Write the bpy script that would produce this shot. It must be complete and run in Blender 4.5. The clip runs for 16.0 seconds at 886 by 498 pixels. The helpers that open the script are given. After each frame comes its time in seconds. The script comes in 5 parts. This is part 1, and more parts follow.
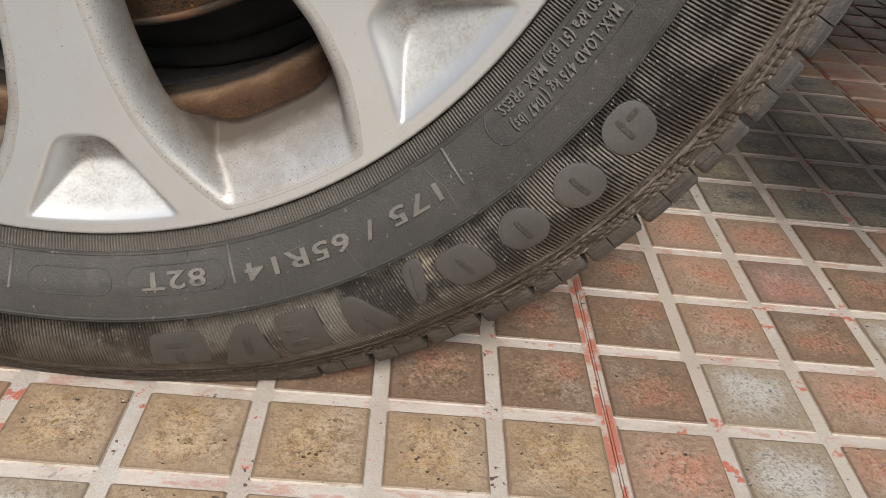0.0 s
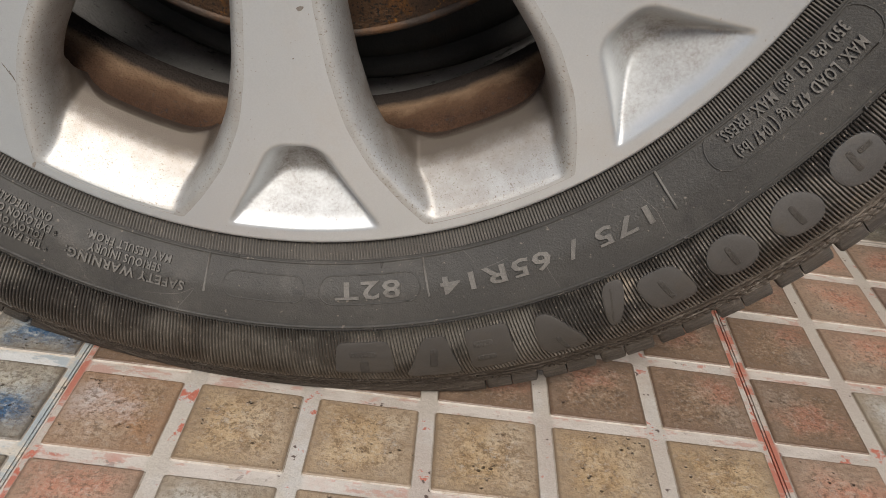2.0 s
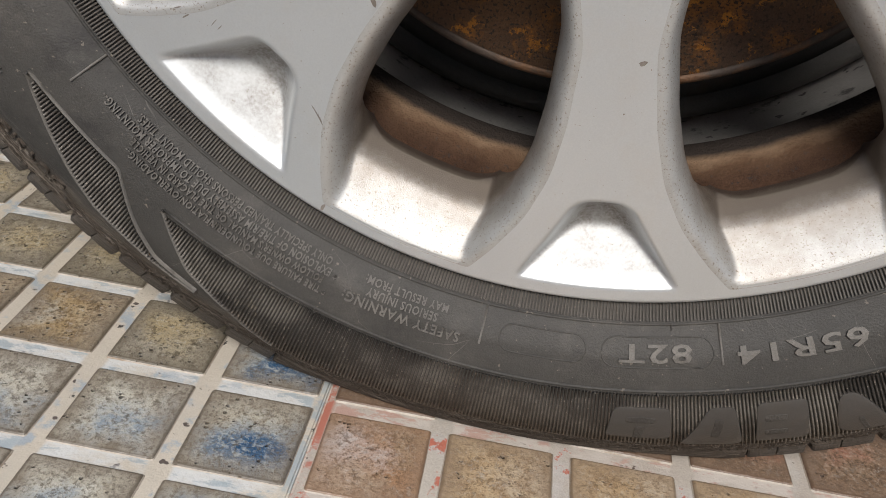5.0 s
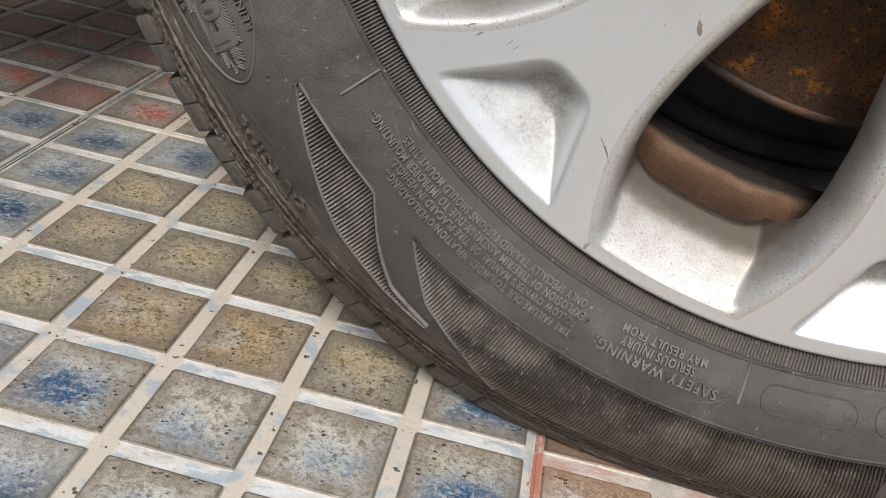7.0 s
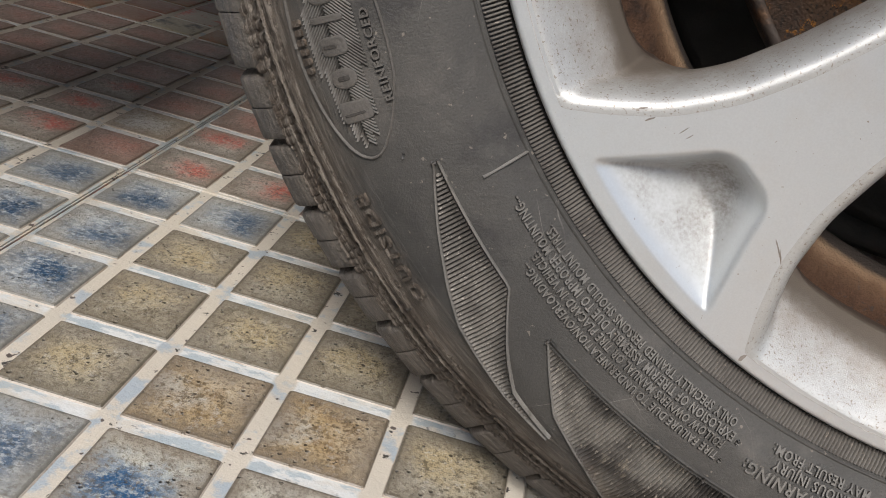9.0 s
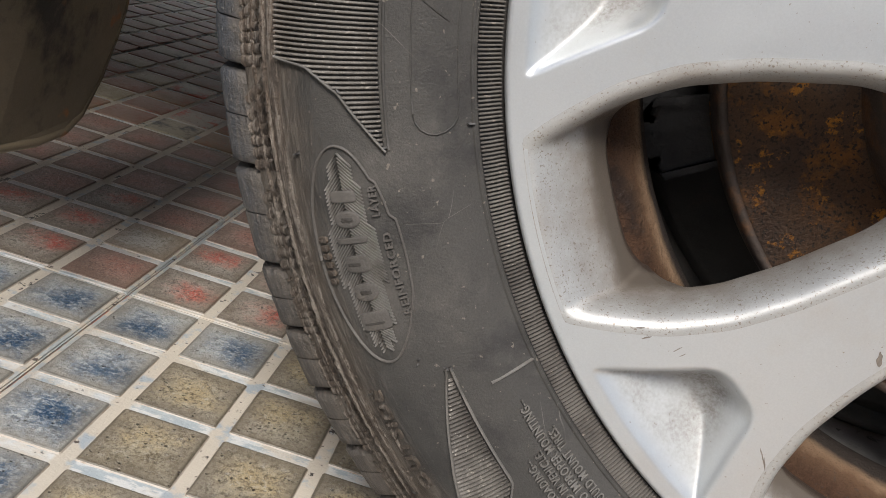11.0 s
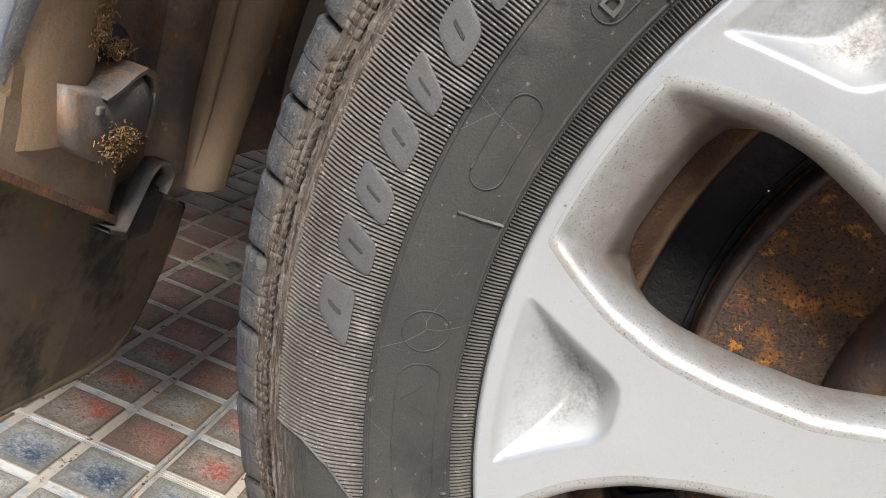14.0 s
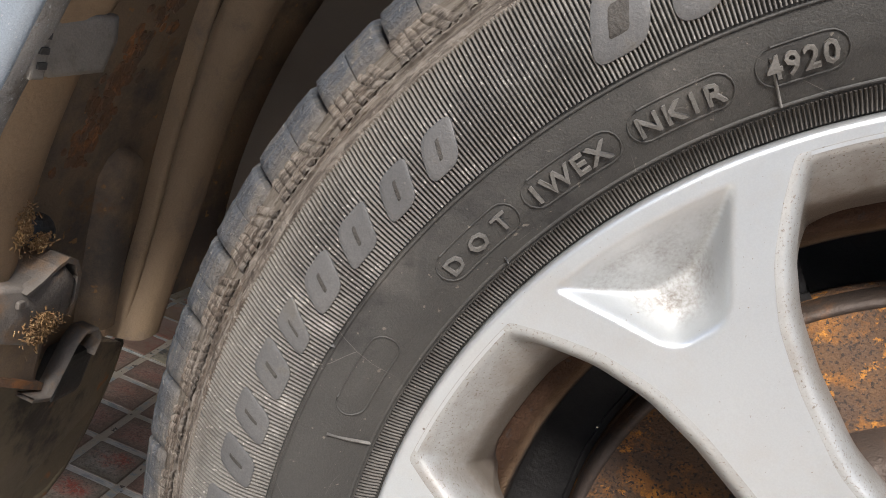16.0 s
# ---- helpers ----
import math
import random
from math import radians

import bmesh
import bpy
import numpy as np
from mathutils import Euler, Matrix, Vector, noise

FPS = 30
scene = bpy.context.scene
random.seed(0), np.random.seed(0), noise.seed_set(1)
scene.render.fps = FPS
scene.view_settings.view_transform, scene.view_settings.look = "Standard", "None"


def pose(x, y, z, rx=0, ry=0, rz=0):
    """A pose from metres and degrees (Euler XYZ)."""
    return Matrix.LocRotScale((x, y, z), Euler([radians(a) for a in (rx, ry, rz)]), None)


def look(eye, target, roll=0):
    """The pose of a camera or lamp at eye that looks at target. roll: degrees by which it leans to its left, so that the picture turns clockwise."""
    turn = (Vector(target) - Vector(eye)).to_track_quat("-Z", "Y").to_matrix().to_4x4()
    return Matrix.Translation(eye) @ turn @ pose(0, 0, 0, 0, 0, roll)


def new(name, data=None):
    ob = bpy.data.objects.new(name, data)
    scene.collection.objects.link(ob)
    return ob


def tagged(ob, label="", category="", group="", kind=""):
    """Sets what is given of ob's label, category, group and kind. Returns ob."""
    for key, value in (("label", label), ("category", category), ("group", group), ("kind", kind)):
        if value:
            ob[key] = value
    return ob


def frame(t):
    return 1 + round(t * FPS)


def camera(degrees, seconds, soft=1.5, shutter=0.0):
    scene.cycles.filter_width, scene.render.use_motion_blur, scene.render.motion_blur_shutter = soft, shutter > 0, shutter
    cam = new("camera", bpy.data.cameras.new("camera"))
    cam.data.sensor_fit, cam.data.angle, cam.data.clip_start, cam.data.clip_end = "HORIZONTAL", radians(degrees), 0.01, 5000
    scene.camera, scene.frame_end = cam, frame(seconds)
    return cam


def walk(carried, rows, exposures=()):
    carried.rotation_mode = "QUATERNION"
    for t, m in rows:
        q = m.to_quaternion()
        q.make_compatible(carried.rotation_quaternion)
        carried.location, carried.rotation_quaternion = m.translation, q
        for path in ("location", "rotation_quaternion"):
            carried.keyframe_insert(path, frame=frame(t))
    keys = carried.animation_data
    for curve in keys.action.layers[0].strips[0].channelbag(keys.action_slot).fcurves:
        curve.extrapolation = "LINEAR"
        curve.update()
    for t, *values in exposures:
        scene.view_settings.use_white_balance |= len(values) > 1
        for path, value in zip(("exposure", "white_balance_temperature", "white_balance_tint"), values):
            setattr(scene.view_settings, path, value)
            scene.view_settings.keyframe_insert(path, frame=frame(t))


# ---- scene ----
cam = camera(56.16, 16.0, soft=0.6)
ROWS = [
    (0.0, 0.1431, -0.2566, 0.2520, 57.72, -5.83, 2.19),
    (0.5, 0.1291, -0.2604, 0.2541, 57.77, -6.04, 2.71),
    (1.0, 0.1060, -0.2601, 0.2499, 57.83, -6.44, 3.13),
    (1.5, 0.0908, -0.2581, 0.2489, 57.83, -6.70, 3.85),
    (2.0, 0.0785, -0.2587, 0.2500, 57.68, -6.89, 4.72),
    (2.5, 0.0659, -0.2589, 0.2522, 57.81, -6.67, 5.34),
    (3.0, 0.0496, -0.2558, 0.2437, 57.81, -6.59, 5.77),
    (3.5, 0.0341, -0.2540, 0.2430, 58.02, -6.36, 6.63),
    (3.7, 0.0268, -0.2532, 0.2426, 58.00, -6.41, 6.88),
    (5.8, -0.0355, -0.2448, 0.2488, 57.68, -7.56, 11.48),
    (6.0, -0.0462, -0.2442, 0.2468, 57.89, -8.02, 11.45),
    (6.5, -0.0773, -0.2502, 0.2301, 59.25, -8.86, 11.37),
    (7.0, -0.0943, -0.2460, 0.2238, 59.93, -9.90, 12.22),
    (7.5, -0.1055, -0.2381, 0.2182, 60.73, -10.90, 13.02),
    (8.0, -0.1250, -0.2343, 0.2132, 61.78, -11.58, 13.63),
    (8.5, -0.1372, -0.2282, 0.2109, 63.22, -12.09, 12.86),
    (9.0, -0.1479, -0.2229, 0.2102, 63.86, -12.99, 11.95),
    (9.2, -0.1514, -0.2209, 0.2134, 64.42, -13.50, 11.55),
    (11.3, -0.1732, -0.2278, 0.2565, 68.69, -15.26, 10.87),
    (11.5, -0.1755, -0.2282, 0.2599, 68.83, -15.38, 11.33),
    (12.0, -0.1806, -0.2276, 0.2802, 69.23, -15.78, 12.60),
    (12.5, -0.1804, -0.2279, 0.2951, 69.61, -16.52, 13.66),
    (13.0, -0.1832, -0.2265, 0.3168, 69.68, -17.28, 14.34),
    (13.5, -0.1794, -0.2264, 0.3384, 70.08, -17.32, 14.85),
    (14.0, -0.1790, -0.2282, 0.3580, 70.67, -17.39, 15.29),
    (14.5, -0.1751, -0.2270, 0.3748, 71.31, -17.96, 15.64),
    (15.0, -0.1675, -0.2291, 0.3986, 72.26, -18.30, 15.45),
    (15.5, -0.1668, -0.2319, 0.4143, 72.95, -18.32, 15.12),
    (16.0, -0.1608, -0.2315, 0.4274, 73.85, -17.85, 14.54),
]
EXPOSURES = [(0.0, 0.30, 6800, 10), (2.0, 0.00, 6750, 10), (3.5, -0.14, 6650, 10), (6.0, 0.16, 6550, 10), (7.5, 0.34, 6500, 10), (9.0, 0.30, 6500, 10), (11.5, 0.38, 6550, 10), (13.0, 0.42, 6550, 10), (14.0, 0.76, 6500, 10), (16.0, 0.80, 6500, 10)]
walk(cam, [(t, pose(x, y, z, rx, ry, rz)) for t, x, y, z, rx, ry, rz in ROWS], EXPOSURES)
rng = random.Random(7)
AXLE = 0.2721          # height of the wheel's centre over the floor

# ---- world, sun ----
world = bpy.data.worlds.new("world")
scene.world = world
world.use_nodes = True
wn = world.node_tree.nodes
sky = wn.new("ShaderNodeTexSky")
sky.sky_type = 'NISHITA'
sky.sun_disc = False
sky.sun_elevation = radians(46)
sky.sun_rotation = radians(177)
sky.air_density = 1.0
sky.dust_density = 2.0
sky.ozone_density = 1.0
wn["Background"].inputs["Strength"].default_value = 0.125
world.node_tree.links.new(sky.outputs["Color"], wn["Background"].inputs["Color"])

sun_data = bpy.data.lights.new("sun", 'SUN')
sun_data.energy = 3.6
sun_data.angle = radians(20)
sun_data.color = (1.0, 0.975, 0.95)
sun = new("sun", sun_data)
sun.matrix_world = look((0.12, -2.1, 2.38), (0, 0, 0.2))


# ---- materials ----
def material(name, first, second, scale=8.0, patch=None, patch_scale=20.0, patch_cut=(0.5, 0.62), spots=None, spot_scale=300.0, spot_cut=(0.62, 0.68),
             rough=0.6, rough_spread=0.15, metal=0.0, bump=0.2, bump_scale=400.0, spread=False, coat=0.0, patch2=None, patch2_scale=30.0, patch2_cut=(0.55, 0.65), spec=0.5, coarse=1.0, grain=0.12, grain_scale=1800.0):
    """Two colours mixed by broad noise, one or two patch colours with edges of their own, and small spots."""
    m = bpy.data.materials.new(name)
    m.use_nodes = True
    t = m.node_tree
    n, link = t.nodes, t.links.new
    b = n["Principled BSDF"]
    co = n.new("ShaderNodeTexCoord")
    where = co.outputs["Object"]
    if spread:
        info = n.new("ShaderNodeObjectInfo")
        off = n.new("ShaderNodeVectorMath")
        off.operation = 'MULTIPLY_ADD'
        off.inputs[1].default_value = (7.3, 3.1, 5.7)
        comb = n.new("ShaderNodeCombineXYZ")
        for k in range(3):
            link(info.outputs["Random"], comb.inputs[k])
        link(comb.outputs[0], off.inputs[0])
        link(where, off.inputs[2])
        where = off.outputs[0]

    def noise(s, detail=5.0, roughness=0.6):
        x = n.new("ShaderNodeTexNoise")
        x.inputs["Scale"].default_value = s
        x.inputs["Detail"].default_value = detail
        x.inputs["Roughness"].default_value = roughness
        link(where, x.inputs["Vector"])
        return x.outputs["Fac"]

    def cut(fac, lo, hi):
        r = n.new("ShaderNodeMapRange")
        r.inputs["From Min"].default_value = lo
        r.inputs["From Max"].default_value = hi
        link(fac, r.inputs["Value"])
        return r.outputs[0]

    def mix(fac, a, c):
        x = n.new("ShaderNodeMix")
        x.data_type = 'RGBA'
        link(fac, x.inputs["Factor"])
        for sock, v in ((x.inputs["A"], a), (x.inputs["B"], c)):
            if isinstance(v, tuple):
                sock.default_value = (*v, 1)
            else:
                link(v, sock)
        return x.outputs["Result"]

    broad = noise(scale, 6.0)
    col = mix(cut(broad, 0.38, 0.62), first, second)
    if patch:
        col = mix(cut(noise(patch_scale, 8.0, 0.68), *patch_cut), col, patch)
    if patch2:
        col = mix(cut(noise(patch2_scale, 9.0, 0.72), *patch2_cut), col, patch2)
    if spots:
        col = mix(cut(noise(spot_scale, 2.0), *spot_cut), col, spots)
    gm = n.new("ShaderNodeMapRange")
    gm.inputs["From Min"].default_value = 0.32
    gm.inputs["From Max"].default_value = 0.68
    gm.inputs["To Min"].default_value = 1.0 - grain
    gm.inputs["To Max"].default_value = 1.0 + grain
    link(noise(grain_scale, 2.0), gm.inputs["Value"])
    gx = n.new("ShaderNodeVectorMath")
    gx.operation = 'SCALE'
    link(col, gx.inputs[0])
    link(gm.outputs[0], gx.inputs["Scale"])
    link(gx.outputs[0], b.inputs["Base Color"])
    rr = n.new("ShaderNodeMapRange")
    rr.inputs["To Min"].default_value = max(0.05, rough - rough_spread)
    rr.inputs["To Max"].default_value = min(1.0, rough + rough_spread)
    link(noise(scale * 6), rr.inputs["Value"])
    link(rr.outputs[0], b.inputs["Roughness"])
    b.inputs["Metallic"].default_value = metal
    b.inputs["Specular IOR Level"].default_value = spec
    b.inputs["Coat Weight"].default_value = coat
    b.inputs["Coat Roughness"].default_value = 0.25
    if bump:
        bu = n.new("ShaderNodeBump")
        bu.inputs["Strength"].default_value = bump
        bu.inputs["Distance"].default_value = 0.001
        both = n.new("ShaderNodeMath")
        both.operation = 'MULTIPLY_ADD'
        both.inputs[1].default_value = coarse
        link(noise(bump_scale / 7, 3.0), both.inputs[0])
        link(noise(bump_scale, 4.0), both.inputs[2])
        link(both.outputs[0], bu.inputs["Height"])
        link(bu.outputs[0], b.inputs["Normal"])
    return m


def wash(m, colour, lo, hi, top=0.9, wobble=0.03, scale=60.0, depth=False):
    """Lays a colour over a material that grows between two distances from the axle (or depths or heights), with a
    ragged edge.
    """
    t = m.node_tree
    n, link = t.nodes, t.links.new
    b = n["Principled BSDF"]
    col = b.inputs["Base Color"].links[0].from_socket
    co = n.new("ShaderNodeTexCoord")
    sep = n.new("ShaderNodeSeparateXYZ")
    link(co.outputs["Object"], sep.inputs[0])
    nz = n.new("ShaderNodeTexNoise")
    nz.inputs["Scale"].default_value = scale
    nz.inputs["Detail"].default_value = 8
    nz.inputs["Roughness"].default_value = 0.7
    link(co.outputs["Object"], nz.inputs["Vector"])

    def op(kind, a, c, e=0.0):
        x = n.new("ShaderNodeMath")
        x.operation = kind
        for s_, v_ in zip(x.inputs, (a, c, e)):
            if isinstance(v_, (int, float)):
                s_.default_value = v_
            else:
                link(v_, s_)
        return x.outputs[0]

    dz = op('SUBTRACT', sep.outputs[2], AXLE)
    rad = op('SQRT', op('ADD', op('MULTIPLY', sep.outputs[0], sep.outputs[0]), op('MULTIPLY', dz, dz)), 0)
    rad = sep.outputs[2] if depth == "z" else sep.outputs[1] if depth else rad
    rad = op('ADD', rad, op('MULTIPLY', op('SUBTRACT', nz.outputs["Fac"], 0.5), wobble))
    mr = n.new("ShaderNodeMapRange")
    mr.inputs["From Min"].default_value = lo
    mr.inputs["From Max"].default_value = hi
    mr.inputs["To Max"].default_value = top
    link(rad, mr.inputs["Value"])
    x = n.new("ShaderNodeMix")
    x.data_type = 'RGBA'
    link(mr.outputs[0], x.inputs["Factor"])
    link(col, x.inputs["A"])
    x.inputs["B"].default_value = (*colour, 1)
    link(x.outputs["Result"], b.inputs["Base Color"])
    metal = b.inputs["Metallic"].default_value
    if metal > 0:
        link(op('MULTIPLY_ADD', mr.outputs[0], -metal * 0.8, metal), b.inputs["Metallic"])
    return m


def scratched(m, colour, scale=34.0, width=0.006, top=0.7):
    """Adds sparse thin scuff lines."""
    t = m.node_tree
    n, link = t.nodes, t.links.new
    b = n["Principled BSDF"]
    col = b.inputs["Base Color"].links[0].from_socket
    co = n.new("ShaderNodeTexCoord")
    bend = n.new("ShaderNodeTexNoise")
    bend.inputs["Scale"].default_value = scale * 0.8
    link(co.outputs["Object"], bend.inputs["Vector"])
    add = n.new("ShaderNodeVectorMath")
    add.operation = 'MULTIPLY_ADD'
    add.inputs[1].default_value = (0.02, 0.02, 0.02)
    link(bend.outputs["Color"], add.inputs[0])
    link(co.outputs["Object"], add.inputs[2])
    vo = n.new("ShaderNodeTexVoronoi")
    vo.feature = 'DISTANCE_TO_EDGE'
    vo.inputs["Scale"].default_value = scale
    link(add.outputs[0], vo.inputs["Vector"])
    mr = n.new("ShaderNodeMapRange")
    mr.inputs["From Min"].default_value = width
    mr.inputs["From Max"].default_value = width * 0.3
    link(vo.outputs["Distance"], mr.inputs["Value"])
    gate = n.new("ShaderNodeTexNoise")
    gate.inputs["Scale"].default_value = scale * 1.3
    gate.inputs["Detail"].default_value = 3
    link(co.outputs["Object"], gate.inputs["Vector"])
    g2 = n.new("ShaderNodeMapRange")
    g2.inputs["From Min"].default_value = 0.52
    g2.inputs["From Max"].default_value = 0.62
    g2.inputs["To Max"].default_value = top
    link(gate.outputs["Fac"], g2.inputs["Value"])
    mul = n.new("ShaderNodeMath")
    mul.operation = 'MULTIPLY'
    link(mr.outputs[0], mul.inputs[0])
    link(g2.outputs[0], mul.inputs[1])
    x = n.new("ShaderNodeMix")
    x.data_type = 'RGBA'
    link(mul.outputs[0], x.inputs["Factor"])
    link(col, x.inputs["A"])
    x.inputs["B"].default_value = (*colour, 1)
    link(x.outputs["Result"], b.inputs["Base Color"])
    return m


def streaked(m, pale, dark, lo, hi, top=0.8):
    """Streaks of dried mud drawn out round the wheel, from one distance from the axle outwards, with a relief of their own."""
    t = m.node_tree
    n, link = t.nodes, t.links.new
    b = n["Principled BSDF"]
    col = b.inputs["Base Color"].links[0].from_socket
    sep = n.new("ShaderNodeSeparateXYZ")
    link(n.new("ShaderNodeTexCoord").outputs["Object"], sep.inputs[0])

    def op(kind, a, c=0.0, e=0.0):
        x = n.new("ShaderNodeMath")
        x.operation = kind
        for s_, v_ in zip(x.inputs, (a, c, e)):
            if isinstance(v_, (int, float)):
                s_.default_value = v_
            else:
                link(v_, s_)
        return x.outputs[0]

    dz = op('SUBTRACT', sep.outputs[2], AXLE)
    rad = op('SQRT', op('ADD', op('MULTIPLY', sep.outputs[0], sep.outputs[0]), op('MULTIPLY', dz, dz)))
    ang = op('ARCTAN2', sep.outputs[0], dz)
    comb = n.new("ShaderNodeCombineXYZ")
    link(op('MULTIPLY', rad, 620.0), comb.inputs[0])
    link(op('MULTIPLY', ang, 16.0), comb.inputs[1])
    nz = n.new("ShaderNodeTexNoise")
    nz.inputs["Scale"].default_value = 1.0
    nz.inputs["Detail"].default_value = 8
    nz.inputs["Roughness"].default_value = 0.72
    link(comb.outputs[0], nz.inputs["Vector"])

    def band(value, a, c, most=1.0):
        r = n.new("ShaderNodeMapRange")
        r.inputs["From Min"].default_value = a
        r.inputs["From Max"].default_value = c
        r.inputs["To Max"].default_value = most
        link(value, r.inputs["Value"])
        return r.outputs[0]

    gate = band(op('ADD', rad, op('MULTIPLY', op('SUBTRACT', nz.outputs["Fac"], 0.5), 0.02)), lo, hi, top)
    for fac, c in ((band(nz.outputs["Fac"], 0.50, 0.57), pale), (band(nz.outputs["Fac"], 0.48, 0.42), dark)):
        x = n.new("ShaderNodeMix")
        x.data_type = 'RGBA'
        link(op('MULTIPLY', gate, fac), x.inputs["Factor"])
        link(col, x.inputs["A"])
        x.inputs["B"].default_value = (*c, 1)
        col = x.outputs["Result"]
    link(col, b.inputs["Base Color"])
    bu = n.new("ShaderNodeBump")
    bu.inputs["Strength"].default_value = 0.9
    bu.inputs["Distance"].default_value = 0.0030
    link(op('MULTIPLY', gate, nz.outputs["Fac"]), bu.inputs["Height"])
    link(b.inputs["Normal"].links[0].from_socket, bu.inputs["Normal"])
    link(bu.outputs[0], b.inputs["Normal"])
    return m


SILVER = material("silver_wheel_paint", (0.532, 0.548, 0.548), (0.562, 0.578, 0.578), 9, patch=(0.53, 0.52, 0.495), patch_scale=20, patch_cut=(0.52, 0.75), spots=(0.33, 0.30, 0.26), spot_scale=900, spot_cut=(0.71, 0.76),
                  rough=0.36, rough_spread=0.07, metal=0.70, bump=0.10, bump_scale=5200, coat=0.15, coarse=0.0, grain=0.03)
DUSTY_SHADED = material("silver_paint_with_brake_dust_and_shade", (0.42, 0.418, 0.402), (0.455, 0.450, 0.430), 12, patch=(0.34, 0.312, 0.278), patch_scale=26, patch_cut=(0.50, 0.72),
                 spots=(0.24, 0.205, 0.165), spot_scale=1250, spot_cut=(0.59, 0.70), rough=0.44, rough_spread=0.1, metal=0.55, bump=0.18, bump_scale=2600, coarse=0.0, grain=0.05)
wash(DUSTY_SHADED, (0.225, 0.188, 0.150), 0.0055, 0.0225, 0.90, 0.024, 120, depth=True)
# dark edge of the slope's reflection, painted in by depth over the dust
wash(DUSTY_SHADED, (0.120, 0.098, 0.078), 0.0170, 0.0225, 0.80, 0.006, 60, depth=True)
wash(DUSTY_SHADED, (0.032, 0.022, 0.017), 0.0262, 0.0295, 0.92, 0.006, 70, depth=True)
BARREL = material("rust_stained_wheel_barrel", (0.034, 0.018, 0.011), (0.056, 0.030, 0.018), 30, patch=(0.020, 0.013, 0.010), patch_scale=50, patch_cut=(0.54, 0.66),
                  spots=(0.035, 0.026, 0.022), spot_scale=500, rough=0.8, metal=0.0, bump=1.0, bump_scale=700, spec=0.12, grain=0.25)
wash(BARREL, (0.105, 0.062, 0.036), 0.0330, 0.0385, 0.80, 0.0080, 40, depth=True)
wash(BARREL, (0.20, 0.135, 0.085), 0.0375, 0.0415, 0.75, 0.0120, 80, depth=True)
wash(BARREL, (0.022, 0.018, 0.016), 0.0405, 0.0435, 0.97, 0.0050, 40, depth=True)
SOOT = material("soot_grey_barrel", (0.150, 0.142, 0.134), (0.20, 0.19, 0.178), 20, patch=(0.035, 0.032, 0.030), patch_scale=60, patch_cut=(0.58, 0.64), spots=(0.03, 0.027, 0.025), spot_scale=160, spot_cut=(0.66, 0.70), rough=0.6, bump=0.6, bump_scale=500)


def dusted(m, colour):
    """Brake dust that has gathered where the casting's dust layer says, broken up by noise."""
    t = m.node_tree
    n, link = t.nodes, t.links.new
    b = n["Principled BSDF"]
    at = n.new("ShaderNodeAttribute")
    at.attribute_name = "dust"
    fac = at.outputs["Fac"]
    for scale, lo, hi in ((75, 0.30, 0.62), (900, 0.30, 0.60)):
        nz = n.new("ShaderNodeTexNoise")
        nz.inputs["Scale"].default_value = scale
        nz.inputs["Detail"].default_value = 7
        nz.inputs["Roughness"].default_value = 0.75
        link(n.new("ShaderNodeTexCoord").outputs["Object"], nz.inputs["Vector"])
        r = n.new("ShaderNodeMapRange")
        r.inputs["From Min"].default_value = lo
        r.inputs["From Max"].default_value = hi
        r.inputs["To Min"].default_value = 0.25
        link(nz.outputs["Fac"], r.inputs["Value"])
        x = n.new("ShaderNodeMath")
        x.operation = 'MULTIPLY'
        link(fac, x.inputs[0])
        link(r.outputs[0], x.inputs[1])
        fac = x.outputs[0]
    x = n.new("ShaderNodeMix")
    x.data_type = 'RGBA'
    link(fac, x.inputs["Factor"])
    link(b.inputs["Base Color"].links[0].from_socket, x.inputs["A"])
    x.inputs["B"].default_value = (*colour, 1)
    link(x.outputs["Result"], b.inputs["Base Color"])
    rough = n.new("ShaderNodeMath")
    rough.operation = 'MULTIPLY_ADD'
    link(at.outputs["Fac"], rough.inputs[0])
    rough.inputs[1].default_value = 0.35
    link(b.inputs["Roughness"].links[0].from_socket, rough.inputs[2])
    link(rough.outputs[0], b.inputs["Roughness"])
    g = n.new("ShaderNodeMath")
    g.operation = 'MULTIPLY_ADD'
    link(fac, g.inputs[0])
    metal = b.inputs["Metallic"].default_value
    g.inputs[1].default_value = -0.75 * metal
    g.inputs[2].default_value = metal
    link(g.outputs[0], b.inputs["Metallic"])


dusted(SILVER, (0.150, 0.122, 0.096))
RUST = material("rusted_brake_iron", (0.095, 0.060, 0.042), (0.150, 0.082, 0.042), 30, patch=(0.26, 0.115, 0.034), patch_scale=70, patch_cut=(0.53, 0.62),
                patch2=(0.50, 0.21, 0.035), patch2_scale=95, patch2_cut=(0.575, 0.62), spots=(0.05, 0.036, 0.028), spot_scale=800, spot_cut=(0.55, 0.64), rough=0.85, metal=0.1, bump=1.0, bump_scale=1000)
GREY_IRON = material("grey_brown_brake_iron", (0.065, 0.050, 0.042), (0.095, 0.068, 0.052), 30, patch=(0.16, 0.085, 0.045), patch_scale=60, rough=0.6, metal=0.4, bump=0.5, bump_scale=600)
DARK_STEEL = material("plain_dark_steel", (0.032, 0.030, 0.027), (0.055, 0.051, 0.046), 20, patch=(0.06, 0.045, 0.035), patch_scale=40, patch_cut=(0.58, 0.7), rough=0.6, bump=0.4)
# near black, standing in for the darkness behind the spokes
GAP_BLACK = material("gap_black_iron", (0.010, 0.009, 0.009), (0.020, 0.018, 0.017), 40, rough=0.6, bump=0.6, bump_scale=400)
MUD = (0.118, 0.091, 0.067)
